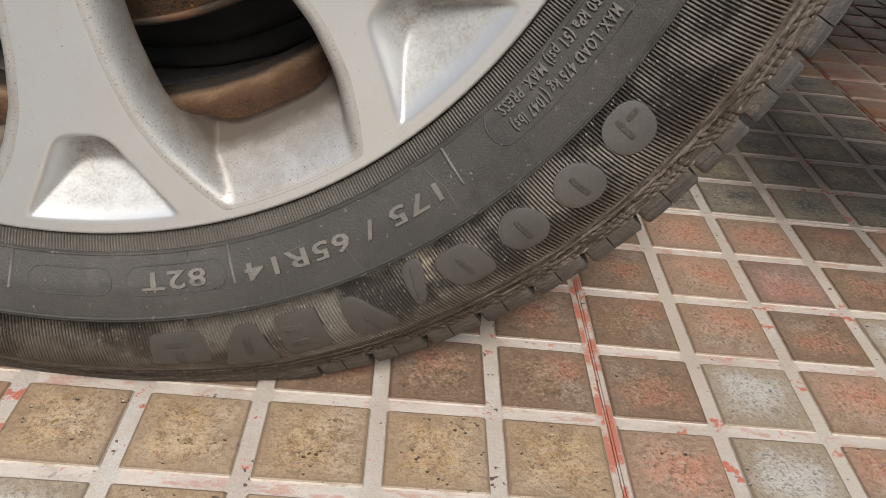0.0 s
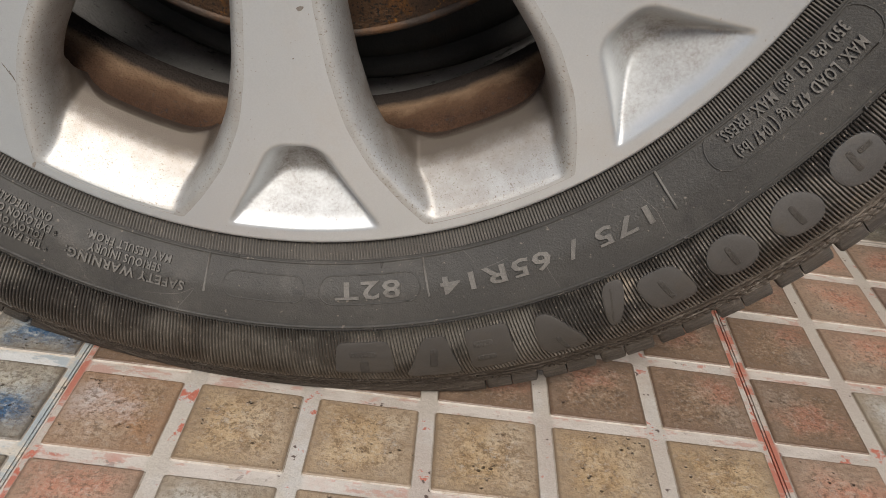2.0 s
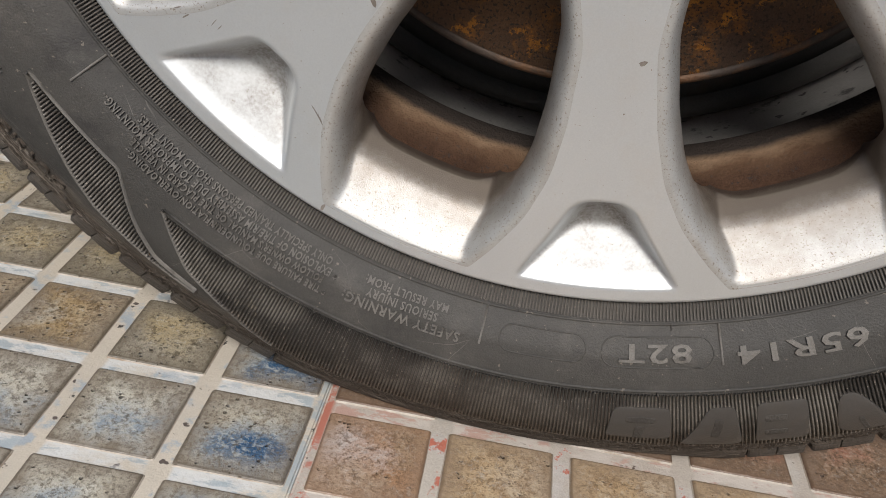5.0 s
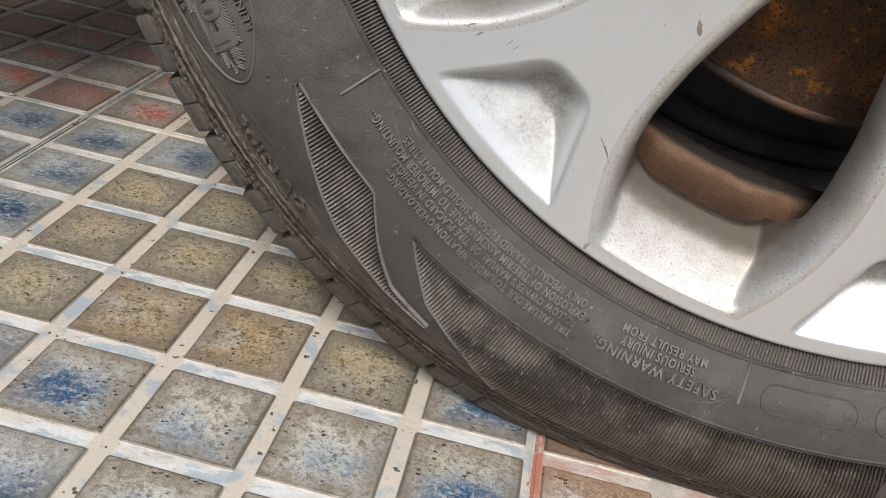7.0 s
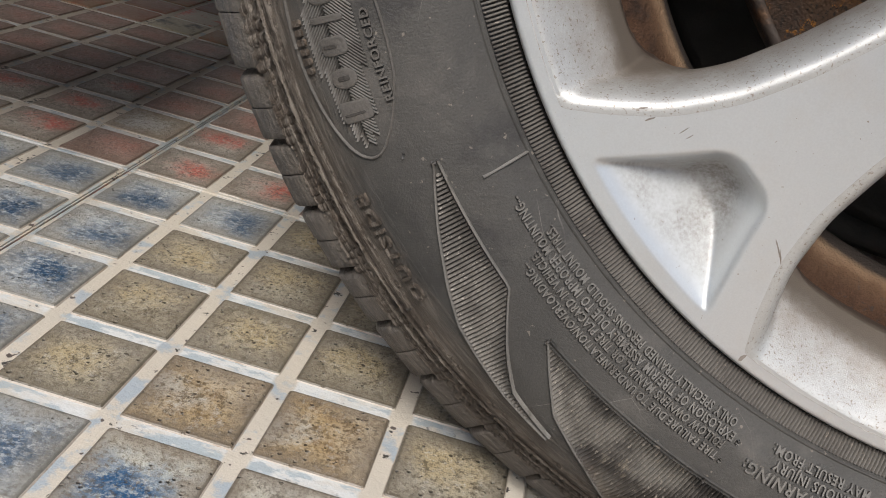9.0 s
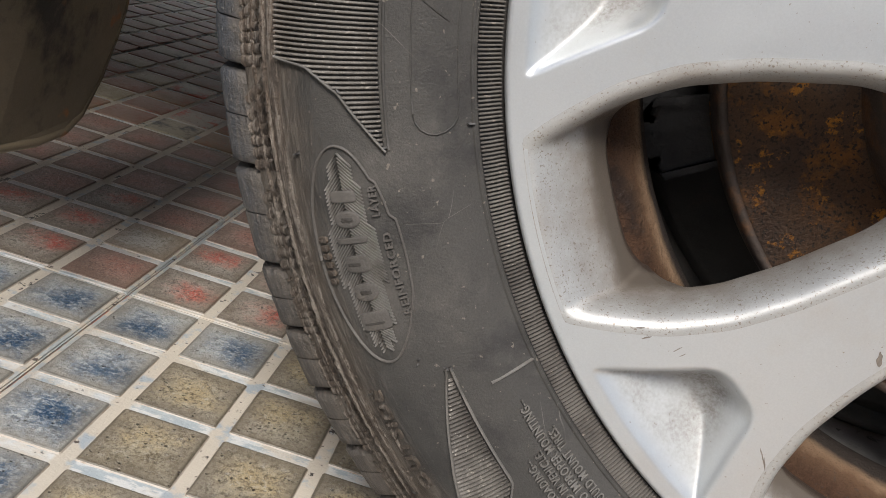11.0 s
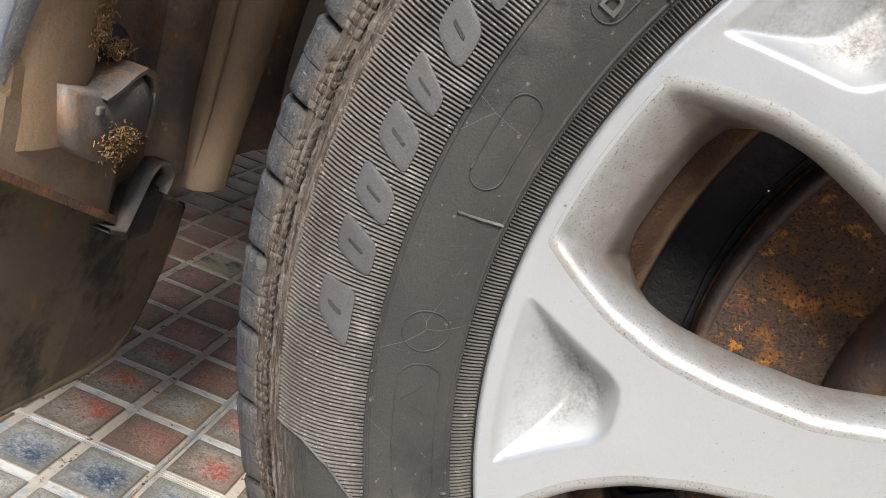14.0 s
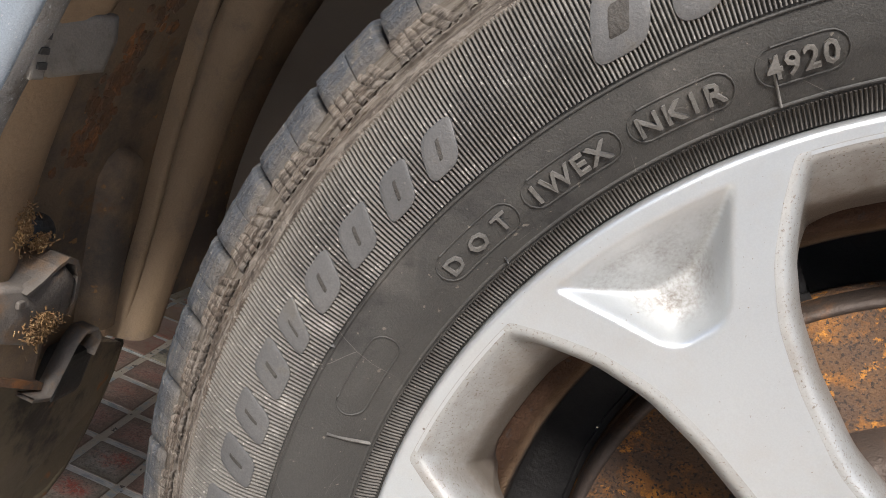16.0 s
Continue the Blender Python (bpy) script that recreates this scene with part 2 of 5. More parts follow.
RUBBER = material("dusty_black_rubber", (0.042, 0.0395, 0.0355), (0.056, 0.052, 0.046), 16, patch=(0.095, 0.086, 0.075), patch_scale=17, patch_cut=(0.54, 0.70),
                  patch2=(0.030, 0.028, 0.026), patch2_scale=22, patch2_cut=(0.55, 0.66), spots=(0.14, 0.122, 0.10), spot_scale=430, spot_cut=(0.69, 0.73), grain=0.12, rough=0.56, rough_spread=0.14, bump=0.35, bump_scale=1300, spec=0.32)
scratched(scratched(wash(RUBBER, MUD, 0.247, 0.262, 0.80, 0.022, 55), (0.16, 0.148, 0.13), 24, 0.0022, 0.8), (0.028, 0.025, 0.022), 41, 0.0030, 0.6)
wash(RUBBER, (0.13, 0.108, 0.084), 0.2585, 0.2665, 0.8, 0.010, 40)
streaked(RUBBER, (0.175, 0.150, 0.122), (0.050, 0.039, 0.030), 0.2475, 0.2600, 0.75)
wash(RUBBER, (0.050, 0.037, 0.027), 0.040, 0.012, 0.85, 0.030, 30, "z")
RIB_RUBBER = material("fine_ribbed_rubber", (0.114, 0.103, 0.090), (0.145, 0.132, 0.115), 26, patch=(0.080, 0.071, 0.062), patch_scale=21, patch_cut=(0.51, 0.62), patch2=(0.23, 0.21, 0.185), patch2_scale=60, patch2_cut=(0.58, 0.68),
                      spots=(0.28, 0.255, 0.22), spot_scale=600, spot_cut=(0.62, 0.70), grain=0.2, rough=0.58, bump=0.4, bump_scale=1200, spec=0.32)
wash(RIB_RUBBER, (0.105, 0.084, 0.064), 0.250, 0.265, 0.55, 0.024, 50)
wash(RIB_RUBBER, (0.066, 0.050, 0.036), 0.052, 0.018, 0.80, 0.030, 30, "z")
LETTER_RUBBER = material("worn_raised_rubber", (0.080, 0.077, 0.074), (0.104, 0.099, 0.094), 30, patch=(0.10, 0.09, 0.076), patch_scale=60, patch_cut=(0.58, 0.7), spots=(0.14, 0.127, 0.11), spot_scale=600, spot_cut=(0.70, 0.76), rough=0.48, bump=0.2, bump_scale=1400, spec=0.32, coarse=0.3)
# rib rubber with the rim's shadow on the bead put into its colour
BEAD_SHADE_RUBBER = material("rim_shaded_rib_rubber", (0.085, 0.076, 0.066), (0.115, 0.104, 0.090), 26, patch=(0.060, 0.052, 0.045), patch_scale=20, patch_cut=(0.5, 0.62), spots=(0.20, 0.17, 0.14), spot_scale=500, spot_cut=(0.67, 0.72), rough=0.6, bump=0.4, bump_scale=1200, spec=0.28)
RIB_STAINED = material("stained_ribbed_rubber", (0.120, 0.108, 0.092), (0.150, 0.136, 0.117), 26, patch=(0.038, 0.033, 0.029), patch_scale=24, patch_cut=(0.46, 0.55), patch2=(0.23, 0.195, 0.15), patch2_scale=40, patch2_cut=(0.60, 0.68),
                       spots=(0.24, 0.21, 0.175), spot_scale=600, spot_cut=(0.63, 0.70), grain=0.2, rough=0.58, bump=0.4, bump_scale=1200, spec=0.32)
wash(RIB_STAINED, (0.072, 0.054, 0.038), 0.246, 0.262, 0.75, 0.030, 50)
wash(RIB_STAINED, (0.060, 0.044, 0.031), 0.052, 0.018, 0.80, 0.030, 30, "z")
BADGE_RUBBER = material("badge_rubber", (0.072, 0.065, 0.057), (0.095, 0.086, 0.076), 40, patch=(0.12, 0.105, 0.088), patch_scale=70, patch_cut=(0.58, 0.70), rough=0.6, bump=0.4, bump_scale=1000, spec=0.3)
# dark tone that stands in for the shade inside a recess
SLOT_SHADE = material("painted_slot_shade", (0.045, 0.040, 0.035), (0.062, 0.056, 0.049), 60, rough=0.7, bump=0.6, bump_scale=900, spec=0.2)
# raised plates get darker towards the floor
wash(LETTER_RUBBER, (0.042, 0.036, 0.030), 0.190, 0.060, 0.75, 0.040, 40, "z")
WORD_RUBBER = material("pale_raised_rubber", (0.110, 0.103, 0.093), (0.150, 0.139, 0.123), 40, patch=(0.07, 0.063, 0.055), patch_scale=80, patch_cut=(0.52, 0.66), rough=0.6, bump=0.3, bump_scale=900, spec=0.28)
MUDDY = material("mud_stained_rubber", (0.135, 0.112, 0.090), (0.180, 0.152, 0.124), 30, patch=(0.070, 0.056, 0.045), patch_scale=90, patch_cut=(0.54, 0.62),
                 patch2=(0.110, 0.080, 0.058), patch2_scale=12, patch2_cut=(0.46, 0.58),
                 spots=(0.27, 0.235, 0.195), spot_scale=520, spot_cut=(0.60, 0.68), grain=0.25, rough=0.8, bump=1.0, bump_scale=700, spec=0.28, coarse=3.0)
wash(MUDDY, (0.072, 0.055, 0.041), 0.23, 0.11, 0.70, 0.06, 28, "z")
streaked(MUDDY, (0.25, 0.215, 0.178), (0.060, 0.047, 0.037), 0.250, 0.255, 0.75)
# shade low on the muddy shoulder, painted in as darker brown
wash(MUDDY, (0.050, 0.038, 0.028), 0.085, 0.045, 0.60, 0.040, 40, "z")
TREAD = material("worn_tread_rubber", (0.043, 0.049, 0.058), (0.060, 0.066, 0.075), 18, patch=(0.11, 0.098, 0.082), patch_scale=70, patch_cut=(0.58, 0.70),
                 spots=(0.24, 0.22, 0.19), spot_scale=700, spot_cut=(0.64, 0.70), rough=0.55, bump=1.0, bump_scale=700, spec=0.4, coarse=1.0)
wash(TREAD, (0.125, 0.108, 0.090), 0.2820, 0.2755, 0.80, 0.014, 110)
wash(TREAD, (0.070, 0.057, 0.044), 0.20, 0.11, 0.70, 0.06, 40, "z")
# the same low shade painted into the tread's colour
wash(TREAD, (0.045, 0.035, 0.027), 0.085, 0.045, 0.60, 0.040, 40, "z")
streaked(TREAD, (0.150, 0.126, 0.100), (0.042, 0.034, 0.027), 0.262, 0.266, 0.40)
GROOVE = material("pink_white_tile_groove", (0.44, 0.40, 0.345), (0.40, 0.345, 0.30), 18, patch=(0.46, 0.44, 0.41), patch_scale=30, patch_cut=(0.52, 0.66),
                  patch2=(0.42, 0.14, 0.095), patch2_scale=60, patch2_cut=(0.585, 0.61), spots=(0.10, 0.07, 0.06), spot_scale=190, spot_cut=(0.68, 0.70), rough=0.45, bump=0.3, bump_scale=500, spread=True)
GROOVE_BLUE = material("blue_white_tile_groove", (0.52, 0.465, 0.385), (0.47, 0.425, 0.355), 18, patch=(0.33, 0.365, 0.39), patch_scale=50, patch_cut=(0.54, 0.60),
                       patch2=(0.05, 0.045, 0.04), patch2_scale=75, patch2_cut=(0.615, 0.63), spots=(0.10, 0.08, 0.07), spot_scale=190, spot_cut=(0.68, 0.70), rough=0.45, bump=0.3, bump_scale=500, spread=True)


def two_ways(m, streak, stain, rim_stain, pitch=0.0506):
    """The grooves that run along x are coloured whiter, for light caught by flanks that face it, with stains drawn out
    along them; paint has run along a tile's own edges.
    """
    t = m.node_tree
    n, link = t.nodes, t.links.new
    b = n["Principled BSDF"]
    col = b.inputs["Base Color"].links[0].from_socket
    co = n.new("ShaderNodeTexCoord").outputs["Object"]
    sep = n.new("ShaderNodeSeparateXYZ")
    link(co, sep.inputs[0])
    ping = n.new("ShaderNodeMath")
    ping.operation = 'PINGPONG'
    link(sep.outputs[0], ping.inputs[0])
    ping.inputs[1].default_value = pitch / 2
    info = n.new("ShaderNodeObjectInfo").outputs["Random"]
    seed = n.new("ShaderNodeMath")
    seed.operation = 'MULTIPLY'
    seed.inputs[1].default_value = 23.0
    link(info, seed.inputs[0])
    mp = n.new("ShaderNodeMapping")
    mp.inputs["Scale"].default_value = (0.35, 1.0, 1.0)
    link(co, mp.inputs["Vector"])

    def band(value, lo, hi, top):
        r = n.new("ShaderNodeMapRange")
        r.inputs["From Min"].default_value = lo
        r.inputs["From Max"].default_value = hi
        r.inputs["To Max"].default_value = top
        link(value, r.inputs["Value"])
        return r.outputs[0]

    def noise(scale):
        x = n.new("ShaderNodeTexNoise")
        x.noise_dimensions = '4D'
        x.inputs["Scale"].default_value = scale
        x.inputs["Detail"].default_value = 6
        x.inputs["Roughness"].default_value = 0.72
        link(mp.outputs[0], x.inputs["Vector"])
        link(seed.outputs[0], x.inputs["W"])
        return x.outputs["Fac"]

    for fac, c in ((band(noise(80), 0.40, 0.54, 0.90), streak), (band(noise(150), 0.52, 0.57, 0.75), stain)):
        gate = n.new("ShaderNodeMath")
        gate.operation = 'MULTIPLY'
        link(band(ping.outputs[0], 0.0042, 0.0056, 1.0), gate.inputs[0])
        link(fac, gate.inputs[1])
        x = n.new("ShaderNodeMix")
        x.data_type = 'RGBA'
        link(gate.outputs[0], x.inputs["Factor"])
        link(col, x.inputs["A"])
        x.inputs["B"].default_value = (*c, 1)
        col = x.outputs["Result"]
    side = n.new("ShaderNodeMath")
    side.operation = 'ABSOLUTE'
    link(sep.outputs[0], side.inputs[0])
    both = n.new("ShaderNodeMath")
    both.operation = 'MULTIPLY'
    link(band(side.outputs[0], 0.1470, 0.1488, 0.9), both.inputs[0])
    link(band(noise(55), 0.47, 0.53, 1.0), both.inputs[1])
    x = n.new("ShaderNodeMix")
    x.data_type = 'RGBA'
    link(both.outputs[0], x.inputs["Factor"])
    link(col, x.inputs["A"])
    x.inputs["B"].default_value = (*rim_stain, 1)
    link(x.outputs["Result"], b.inputs["Base Color"])


two_ways(GROOVE, (0.52, 0.47, 0.42), (0.42, 0.25, 0.20), (0.40, 0.13, 0.085))
two_ways(GROOVE_BLUE, (0.58, 0.585, 0.57), (0.29, 0.345, 0.375), (0.34, 0.37, 0.37))
FLANK = material("pale_tile_edge", (0.42, 0.37, 0.31), (0.34, 0.295, 0.245), 40, patch=(0.25, 0.19, 0.13), patch_scale=90, patch_cut=(0.52, 0.64), rough=0.5, bump=0.3, bump_scale=700, spread=True)


def glaze(name, first, second, grain, halo=None, blot=None, centre=(0.004, -0.003), reach=0.016, border=(0.18, 0.14, 0.10), pits=0.8):
    """A printed, pitted tile glaze: mottled ground, a pale wash to one side, dark grain and pits, a ragged blot with a paler halo, and a brown edge."""
    m = bpy.data.materials.new(name)
    m.use_nodes = True
    t = m.node_tree
    n, link = t.nodes, t.links.new
    b = n["Principled BSDF"]
    first, second, grain = (tuple(k * c for c in v) for k, v in ((0.80, first), (0.84, second), (0.72, grain)))
    co = n.new("ShaderNodeTexCoord").outputs["Object"]
    rnd = n.new("ShaderNodeObjectInfo").outputs["Random"]

    def op(kind, a, c=0.0, e=0.0):
        x = n.new("ShaderNodeMath")
        x.operation = kind
        for s_, v_ in zip(x.inputs, (a, c, e)):
            if isinstance(v_, (int, float)):
                s_.default_value = v_
            else:
                link(v_, s_)
        return x.outputs[0]

    seed = op('MULTIPLY', rnd, 37.0)

    def noise(scale, detail=4.0, rough=0.65, squash=1.0):
        x = n.new("ShaderNodeTexNoise")
        x.noise_dimensions = '4D'
        x.inputs["Scale"].default_value = scale
        x.inputs["Detail"].default_value = detail
        x.inputs["Roughness"].default_value = rough
        link(seed, x.inputs["W"])
        if squash == 1.0:
            link(co, x.inputs["Vector"])
        else:
            mp = n.new("ShaderNodeMapping")
            mp.inputs["Scale"].default_value = (squash, 1.0, 1.0)
            mp.inputs["Rotation"].default_value = (0, 0, 0.25)
            link(co, mp.inputs["Vector"])
            link(mp.outputs[0], x.inputs["Vector"])
        return x.outputs["Fac"]

    def mixed(fac, a, c):
        x = n.new("ShaderNodeMix")
        x.data_type = 'RGBA'
        link(fac, x.inputs["Factor"])
        for sock, v in ((x.inputs["A"], a), (x.inputs["B"], c)):
            if isinstance(v, tuple):
                sock.default_value = (*v, 1)
            else:
                link(v, sock)
        return x.outputs["Result"]

    def step(value, lo, hi, top=1.0):
        x = n.new("ShaderNodeMapRange")
        x.inputs["From Min"].default_value = lo
        x.inputs["From Max"].default_value = hi
        x.inputs["To Max"].default_value = top
        link(value, x.inputs["Value"])
        return x.outputs[0]

    def spin(k, width):
        return op('MULTIPLY', op('SUBTRACT', op('FRACT', op('MULTIPLY', rnd, k)), 0.5), width)

    sep = n.new("ShaderNodeSeparateXYZ")
    link(co, sep.inputs[0])
    X, Y = sep.outputs[0], sep.outputs[1]
    broad = noise(70, 6.0, 0.72)
    wobble = op('MULTIPLY', op('SUBTRACT', broad, 0.5), 0.050)
    col = mixed(step(noise(48, 5.0), 0.40, 0.60), first, second)
    # each square is washed paler towards a side of its own
    lean = op('ADD', op('ADD', op('MULTIPLY', X, spin(7.1, 2.0)), op('MULTIPLY', Y, spin(3.7, 2.0))), op('MULTIPLY', wobble, 0.7))
    col = mixed(step(lean, 0.001, 0.009, 0.60), col, tuple(0.55 * a + 0.45 * g for a, g in zip(second, (0.44, 0.41, 0.36))))
    col = mixed(step(noise(150, 6.0, 0.75), 0.48, 0.58, 0.70), col, grain)
    if blot:
        dx = op('MULTIPLY', op('SUBTRACT', op('SUBTRACT', X, centre[0]), spin(13.7, 0.022)), 0.62)
        dy = op('SUBTRACT', op('SUBTRACT', Y, centre[1]), spin(29.3, 0.018))
        d = op('ADD', op('SQRT', op('ADD', op('MULTIPLY', dx, dx), op('MULTIPLY', dy, dy))), wobble)
        col = mixed(step(d, reach * 1.7, reach * 0.7, 0.75), col, halo)
        crackle = step(noise(420, 5.0, 0.8, 0.6), 0.57, 0.50)
        col = mixed(op('MULTIPLY', step(d, reach * 1.25, reach * 0.20), crackle), col, blot)
        col = mixed(op('MULTIPLY', step(d, reach * 0.80, reach * 0.05, 0.85), step(noise(160, 5.0, 0.7), 0.62, 0.42)), col, blot)
    fine = noise(560, 3.0, 0.7)
    col = mixed(step(fine, 0.53, 0.61, 0.65), col, tuple(0.60 * g for g in grain))
    col = mixed(step(fine, 0.46, 0.36, 0.35), col, (0.48, 0.45, 0.39))
    hole = n.new("ShaderNodeTexVoronoi")
    hole.inputs["Scale"].default_value = 380
    hole.voronoi_dimensions = '4D'
    link(seed, hole.inputs["W"])
    link(co, hole.inputs["Vector"])
    pit = op('MULTIPLY', step(hole.outputs["Distance"], 0.36, 0.20), step(noise(95, 3.0), 0.66 - 0.22 * pits, 0.70 - 0.22 * pits))
    col = mixed(op('MULTIPLY', pit, 0.85), col, tuple(0.28 * g for g in grain))
    col = mixed(step(noise(240, 7.0, 0.82), 0.538, 0.560, min(0.8, 0.15 + 0.7 * pits)), col, tuple(0.42 * g for g in grain))
    col = mixed(step(noise(300, 6.0, 0.80), 0.565, 0.59, min(0.45, 0.6 * pits)), col, (0.52, 0.50, 0.45))
    edge = op('MAXIMUM', op('ABSOLUTE', X), op('ABSOLUTE', Y))
    ragged = op('ADD', edge, op('MULTIPLY', wobble, 0.40))
    col = mixed(step(ragged, 0.0095, 0.0200, 0.72), col, tuple(0.62 * c + 0.38 * g for c, g in zip(border, (0.15, 0.135, 0.11))))
    col = mixed(step(op('ADD', edge, op('MULTIPLY', wobble, 0.03)), 0.0200, 0.0207, 0.55), col, tuple(0.45 * c for c in border))
    link(col, b.inputs["Base Color"])
    link(op('MULTIPLY_ADD', broad, 0.5, 0.16), b.inputs["Roughness"])
    bu = n.new("ShaderNodeBump")
    bu.inputs["Strength"].default_value = 1.0
    bu.inputs["Distance"].default_value = 0.0009
    link(op('ADD', op('ADD', op('MULTIPLY', noise(230, 4.0), 0.9), op('MULTIPLY', fine, 0.45)), op('MULTIPLY', pit, -0.9)), bu.inputs["Height"])
    link(bu.outputs[0], b.inputs["Normal"])
    return m


BROWN = (0.20, 0.14, 0.08)
GLAZES = {
    "o": glaze("ochre_tile_glaze", (0.41, 0.29, 0.15), (0.46, 0.35, 0.20), (0.22, 0.135, 0.06), (0.37, 0.315, 0.235), (0.36, 0.325, 0.265), (-0.010, 0.005), 0.0075),
    "k": glaze("olive_tile_glaze", (0.33, 0.285, 0.20), (0.39, 0.35, 0.26), (0.17, 0.125, 0.075), (0.34, 0.285, 0.19), (0.355, 0.285, 0.168), (0.001, 0.002), 0.010, border=(0.16, 0.13, 0.09)),
    "b": glaze("ochre_tile_glaze_with_blue", (0.50, 0.445, 0.34), (0.56, 0.52, 0.42), BROWN, (0.38, 0.42, 0.42), (0.018, 0.075, 0.160), (0.006, -0.005), 0.0140, pits=0.6),
    "B": glaze("blue_grey_tile_glaze", (0.60, 0.575, 0.52), (0.54, 0.535, 0.50), (0.17, 0.17, 0.16), (0.41, 0.44, 0.45), (0.012, 0.050, 0.105), (0.004, -0.003), 0.0185, border=(0.24, 0.22, 0.18), pits=0.5),
    "t": glaze("terracotta_tile_glaze", (0.38, 0.215, 0.115), (0.41, 0.29, 0.18), (0.22, 0.115, 0.06), (0.44, 0.32, 0.26), (0.44, 0.38, 0.345), (-0.012, 0.004), 0.012, border=(0.34, 0.20, 0.115), pits=0.5),
    # brown glaze darkened for squares that lie in shade
    "m": glaze("shaded_brown_tile_glaze", (0.25, 0.16, 0.10), (0.30, 0.205, 0.135), (0.13, 0.08, 0.05), (0.29, 0.185, 0.125), (0.30, 0.145, 0.095), (0.003, 0.003), 0.009, border=(0.20, 0.115, 0.07), pits=0.3),
    "s": glaze("salmon_tile_glaze", (0.34, 0.25, 0.17), (0.38, 0.29, 0.21), (0.20, 0.13, 0.085), (0.41, 0.27, 0.195), (0.40, 0.19, 0.125), (0.003, 0.004), 0.016, border=(0.33, 0.205, 0.135), pits=0.45),
    "g": glaze("pale_grey_tile_glaze", (0.42, 0.37, 0.29), (0.38, 0.31, 0.23), (0.24, 0.18, 0.12), (0.40, 0.375, 0.33), (0.43, 0.415, 0.385), (-0.003, 0.004), 0.014, border=(0.33, 0.25, 0.17), pits=0.25),
    "r": glaze("pale_tile_glaze_with_red", (0.44, 0.41, 0.35), (0.40, 0.34, 0.28), (0.26, 0.20, 0.16), (0.46, 0.30, 0.24), (0.42, 0.075, 0.045), (0.004, 0.002), 0.0115),
    "p": glaze("brown_pink_tile_glaze", (0.29, 0.175, 0.135), (0.34, 0.225, 0.175), (0.20, 0.14, 0.11), (0.40, 0.25, 0.20), (0.34, 0.16, 0.12), (0.002, 0.0), 0.013, border=(0.22, 0.13, 0.095), pits=0.3),
    "a": glaze("amber_tile_glaze", (0.47, 0.32, 0.17), (0.52, 0.39, 0.245), (0.30, 0.185, 0.095), border=(0.34, 0.235, 0.145), pits=0.55),
    "w": glaze("olive_grey_tile_glaze_with_pale_blue", (0.52, 0.47, 0.36), (0.58, 0.55, 0.46), (0.20, 0.16, 0.11), (0.44, 0.44, 0.41), (0.22, 0.27, 0.31), (0.004, -0.007), 0.0105, pits=0.6),
    "d": glaze("beige_tile_glaze_with_black", (0.38, 0.34, 0.26), (0.33, 0.29, 0.21), (0.18, 0.15, 0.11), (0.30, 0.27, 0.21), (0.07, 0.07, 0.07), (0.002, -0.002), 0.013),
}
FLAT_GLAZES = {k: material("distant_" + m.name, *two, 40, patch=blot, patch_scale=30, patch_cut=(0.50, 0.60), spots=(0.18, 0.14, 0.10), spot_scale=300, rough=0.45, bump=0.4)
               for (k, m), (two, blot) in zip(GLAZES.items(), (
                   (((0.37, 0.285, 0.175), (0.43, 0.35, 0.235)), (0.30, 0.22, 0.14)), (((0.34, 0.29, 0.19), (0.41, 0.36, 0.26)), (0.26, 0.20, 0.13)),
                   (((0.38, 0.33, 0.24), (0.44, 0.40, 0.31)), (0.10, 0.15, 0.21)), (((0.42, 0.40, 0.35), (0.40, 0.44, 0.46)), (0.055, 0.10, 0.17)),
                   (((0.40, 0.25, 0.15), (0.43, 0.33, 0.22)), (0.30, 0.17, 0.10)), (((0.25, 0.16, 0.10), (0.30, 0.205, 0.135)), (0.33, 0.14, 0.085)), (((0.34, 0.25, 0.17), (0.38, 0.29, 0.21)), (0.40, 0.19, 0.125)),
                   (((0.42, 0.37, 0.29), (0.38, 0.31, 0.23)), (0.50, 0.49, 0.46)), (((0.44, 0.41, 0.35), (0.40, 0.34, 0.28)), (0.46, 0.10, 0.06)),
                   (((0.26, 0.165, 0.125), (0.31, 0.205, 0.16)), (0.26, 0.11, 0.08)), (((0.42, 0.31, 0.19), (0.46, 0.36, 0.25)), (0.38, 0.27, 0.17)), (((0.37, 0.325, 0.235), (0.42, 0.39, 0.32)), (0.22, 0.27, 0.31)), (((0.38, 0.34, 0.26), (0.33, 0.29, 0.21)), (0.07, 0.07, 0.07))))}
FLANGE = material("mud_brown_flange", (0.285, 0.188, 0.108), (0.34, 0.23, 0.134), 12, patch=(0.25, 0.165, 0.097), patch_scale=20, patch_cut=(0.5, 0.66),
                  spots=(0.15, 0.14, 0.11), spot_scale=60, spot_cut=(0.68, 0.72), rough=0.65, bump=0.35, bump_scale=400)
# recessed liner darker, ribs paler: contrast of shading put into the colours
LINER = material("mud_brown_arch_liner", (0.170, 0.118, 0.073), (0.23, 0.158, 0.096), 12, patch=(0.085, 0.070, 0.058), patch_scale=14, patch_cut=(0.48, 0.62), patch2=(0.20, 0.105, 0.045), patch2_scale=26, patch2_cut=(0.60, 0.68),
                 spots=(0.32, 0.17, 0.07), spot_scale=140, spot_cut=(0.67, 0.72), rough=0.75, bump=0.4, bump_scale=400)
LINER_PALE = material("pale_liner_brown", (0.34, 0.24, 0.15), (0.27, 0.19, 0.118), 12, patch=(0.22, 0.165, 0.12), patch_scale=24, rough=0.75, bump=0.3, bump_scale=400)
